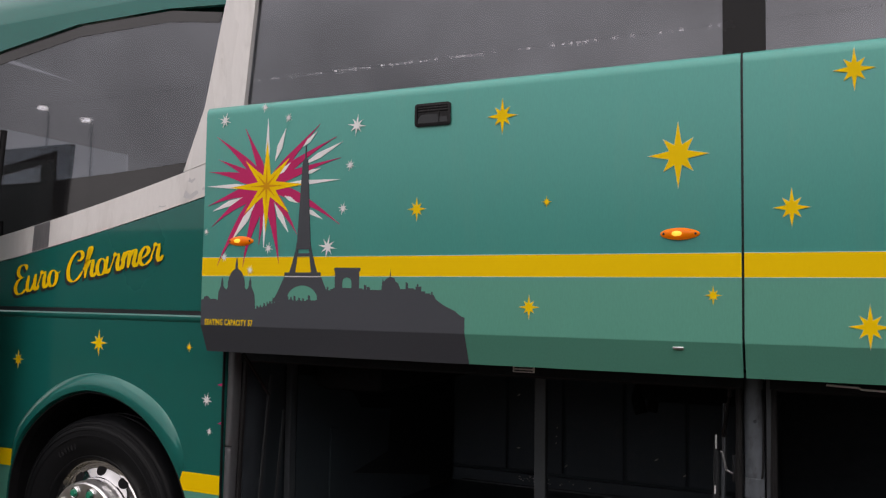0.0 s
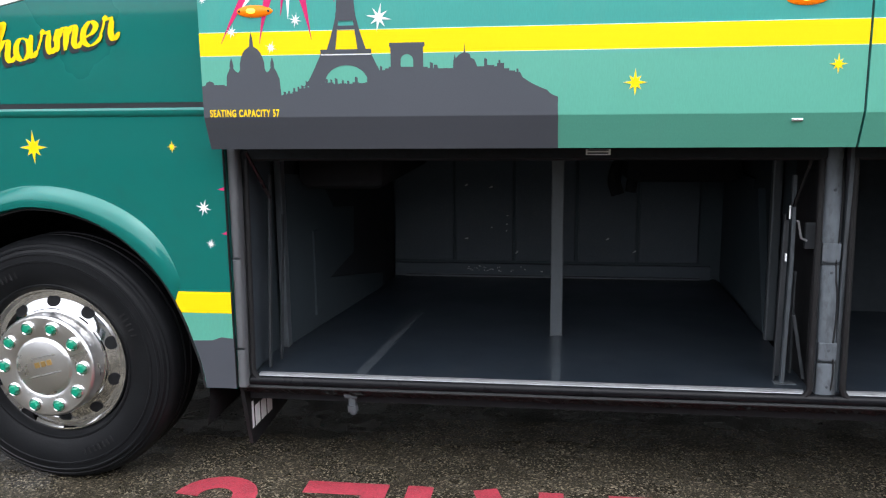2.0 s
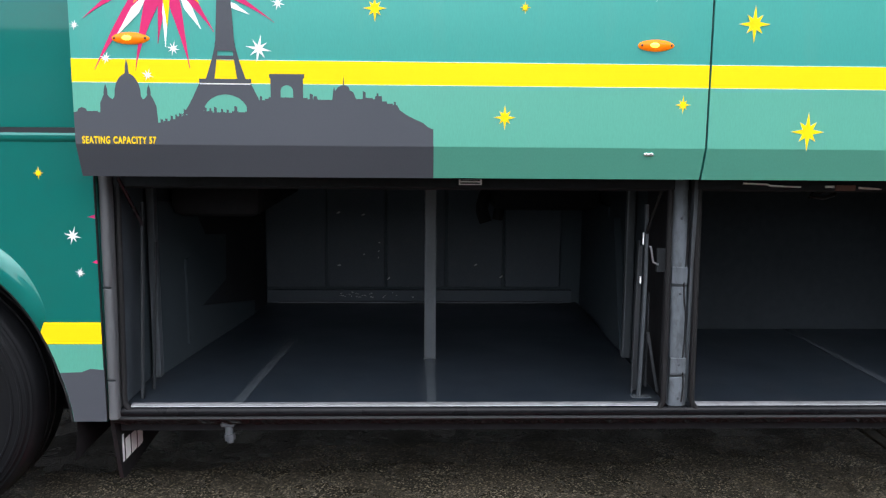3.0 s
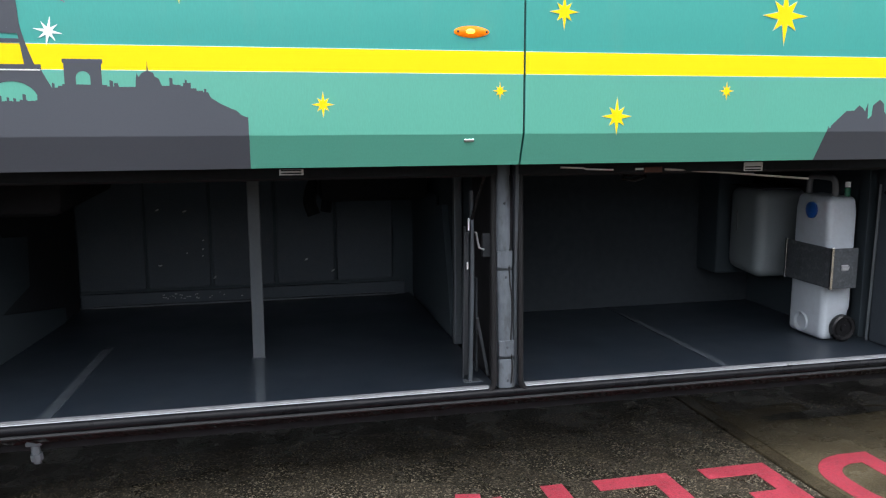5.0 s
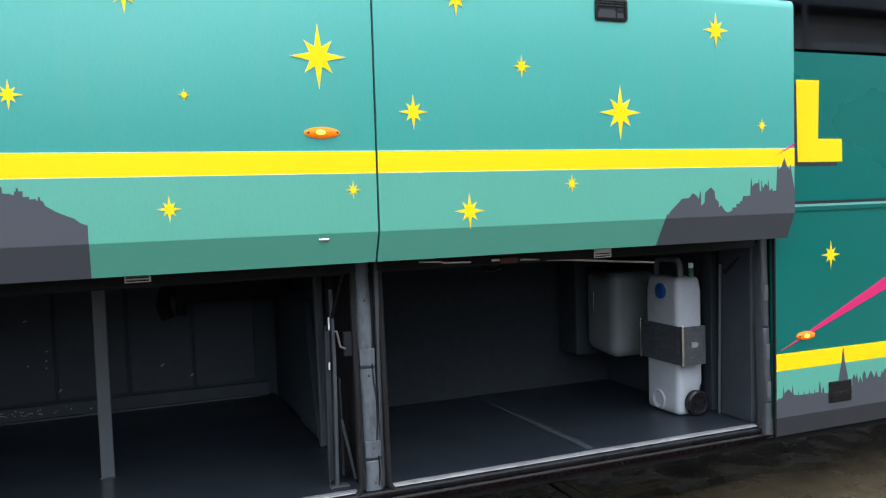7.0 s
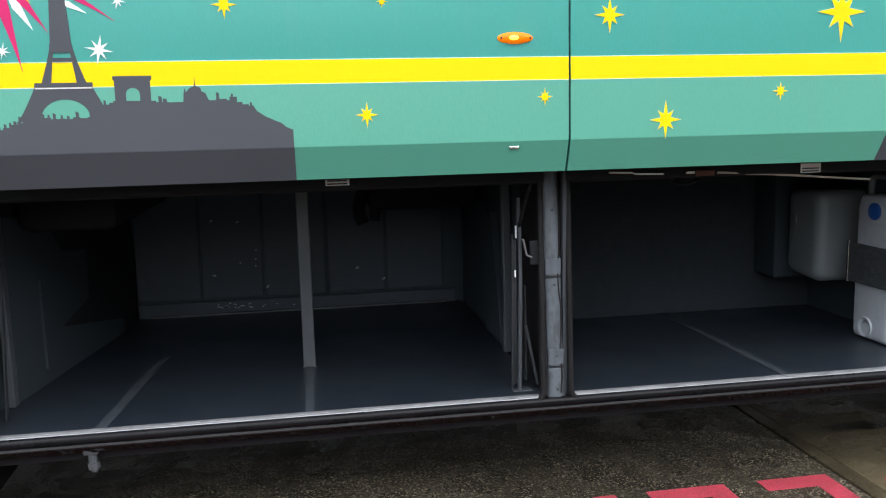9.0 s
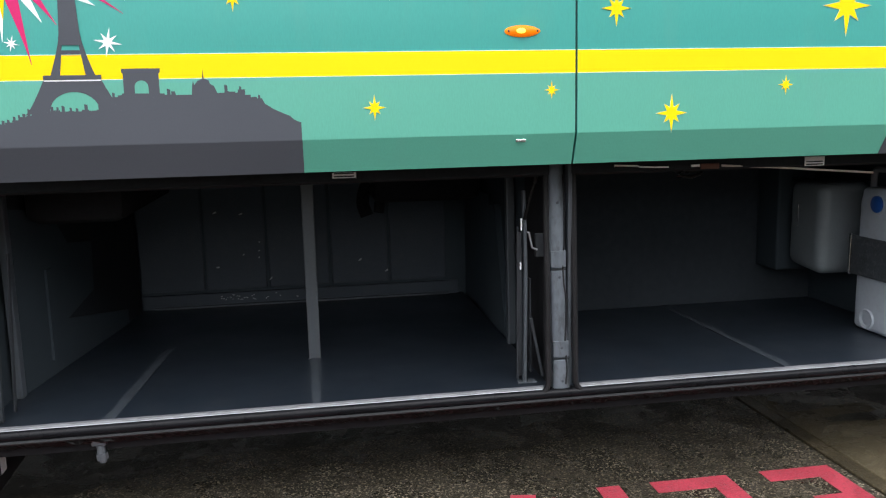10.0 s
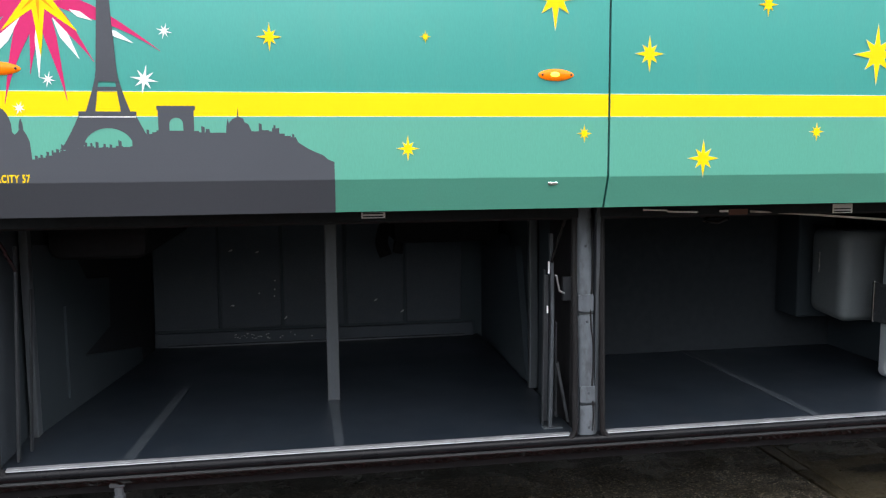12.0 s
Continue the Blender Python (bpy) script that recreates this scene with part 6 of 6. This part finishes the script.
# printed old town at the tail end of the rear hatch
random.seed(33)
old = [(1.252, 1.4992), (1.258, 1.518), (1.262, 1.512), (1.268, 1.512), (1.27, 1.522), (1.335, 1.578), (1.37, 1.580), (1.392, 1.600), (1.410, 1.588), (1.420, 1.575), (1.432, 1.608), (1.434, 1.545), (1.452, 1.560),
       (1.455, 1.60), (1.485, 1.622), (1.505, 1.606), (1.508, 1.575), (1.525, 1.560), (1.528, 1.535), (1.540, 1.545), (1.555, 1.525), (1.57, 1.512)]
old += roofline(1.57, 1.60, 1.512, 1.52) + roofline(1.60, 1.655, 1.535, 1.565) + [(1.66, 1.58), (1.70, 1.582), (1.702, 1.632), (1.706, 1.655), (1.710, 1.62), (1.725, 1.635), (1.745, 1.635), (1.748, 1.652), (1.752, 1.60),
       (1.760, 1.60), (1.763, 1.648), (1.768, 1.61), (1.785, 1.632), (1.797, 1.622), (1.80, 1.648), (1.806, 1.60), (1.822, 1.612), (1.824, 1.60), (1.846, 1.600), (1.852, 1.69), (1.856, 1.715), (1.860, 1.692), (1.876, 1.705), (1.893, 1.745),
       (1.908, 1.705), (1.922, 1.692), (1.928, 1.715), (1.932, 1.69), (1.9515, 1.60), (1.9515, 1.4992)]
part("printed_town", slab(old, F - 0.0024, F), SLATE, hatch_rear, "slate grey printed old town")
fold = bmesh.new()
fold.faces.new([fold.verts.new(p) for p in ((1.232, TUCK - 0.0018, 1.3846), (1.9515, TUCK - 0.0018, 1.3846), (1.9515, F - 0.0013, 1.4959), (1.249, F - 0.0013, 1.4959))])
old_v = list(fold.verts)
low = [fold.verts.new(p) for p in ((1.252, F - 0.0019, 1.4992), (1.9515, F - 0.0019, 1.4992))]
fold.faces.new((old_v[3], old_v[2], low[1], low[0]))
part("printed_town_fold", fold, SLATE, hatch_rear, "slate grey print running over the fold")
part("pink_ray", slab([(1.84, 1.752), (1.9515, 1.80), (1.9515, 1.81)], F - 0.0024, F), MAGENTA, hatch_rear, "thin magenta printed ray")

# ---- coach name on the front ----
for dx, dz, y, mat, label in ((-0.013, -0.016, 0.0022, INK, "dark drop shadow of the coach's name"), (0.0, 0.0, 0.0008, YELLOW, "yellow slanted coach name")):
    script_writing("coach_name", "Euro Charmer", mat, coach, on_side(-3.585 + dx, y, 1.608 + dz, 9.9), 0.144, 1.222, 0.22, 0.070, label)

# ---- passenger door, swung out and forward ----
D = -0.200
XR, XL = -3.545, -4.42


def door_sweep(x, lift=0.0):
    return 1.605 + 0.16 * (x - XR) + lift


door = part("passenger_door", rail([(D + 0.06, 0.40), (D + 0.045, 0.405), (D + 0.010, 0.52), (D, 0.70), (D, 1.62), (D + 0.035, 1.62), (D + 0.04, 0.55), (D + 0.07, 0.41)], XL, XR), GREEN, coach, "green plug door standing open", True)
part("lower_paint", rail([(D + 0.0585, 0.402), (D + 0.0435, 0.407), (D + 0.0087, 0.52), (D - 0.001, 0.70), (D - 0.001, 0.745), (D, 0.745), (D + 0.0099, 0.522), (D + 0.0449, 0.408)], XL, XR), MINT, door, "lighter green paint below the stripe")
part("stripe", box(XL, XR, D - 0.0016, D, 0.748, 0.836), YELLOW, door, "yellow waist stripe")
part("white_sweep", slab([(XL, door_sweep(XL)), (XR, door_sweep(XR)), (XR, door_sweep(XR, 0.10)), (XL, door_sweep(XL, 0.10))], D - 0.0016, D + 0.03), WHITE, door, "white swept band")
frame_bm = slab([(XR - 0.075, 1.70), (XR, 1.71), (XR + 0.08, 2.43), (XR + 0.005, 2.43)], D, D + 0.035)
slab([(XL, 2.355), (XR, 2.355), (XR + 0.08, 2.4305), (XL, 2.4305)], D - 0.001, D + 0.034, frame_bm)
slab([(XL, 1.56), (XL + 0.075, 1.57), (XL + 0.075, 2.355), (XL, 2.355)], D - 0.001, D + 0.034, frame_bm)
part("door_frame", frame_bm, FRIT, door, "black door window frame")
part("door_glass", slab([(XL + 0.07, 1.56), (XR - 0.07, 1.70), (XR + 0.01, 2.365), (XL + 0.07, 2.365)], D + 0.012, D + 0.017), DOOR_GLASS, door, "smoked door glass")
part("edge_rubber", tube([(XR + 0.03, D + 0.075, 0.385), (XR + 0.012, D + 0.03, 0.52), (XR + 0.006, D + 0.015, 0.75), (XR + 0.006, D + 0.015, 1.65), (XR + 0.085, D + 0.015, 2.425)], 0.011), RUBBER, door, "black rubber door edge")
part("inner_pad", slab(rounded(XR + 0.02, XR + 0.055, 1.05, 1.70, 0.015), D + 0.03, D + 0.05), BAY_PANEL, door, "grey strip behind the door edge")
for x, z, h in ((-3.693, 1.328, 0.072), (-3.806, 0.925, 0.038)):
    gold_star(door, x, D - 0.0018, z, h)
for k in range(4):
    x = -4.02
    for w in ((0.07, 0.05, 0.09), (0.05, 0.10, 0.06), (0.09, 0.04, 0.08), (0.06, 0.08, 0.07))[k]:
        part("print_line", box(x, x + w, D - 0.0025, D - 0.001, 0.602 + 0.022 * k, 0.610 + 0.022 * k), YELLOW, door, "line of unreadable yellow print")
        x += w + 0.016
part("script_print", box(-3.98, -3.77, D - 0.0012, D, 1.462, 1.485, 0.0), YELLOW, door, "yellow unreadable script line")
part("door_jamb", box(-3.76, -3.722, 0.01, 0.08, 0.43, 2.0), PLASTIC, coach, "black jamb of the entrance")
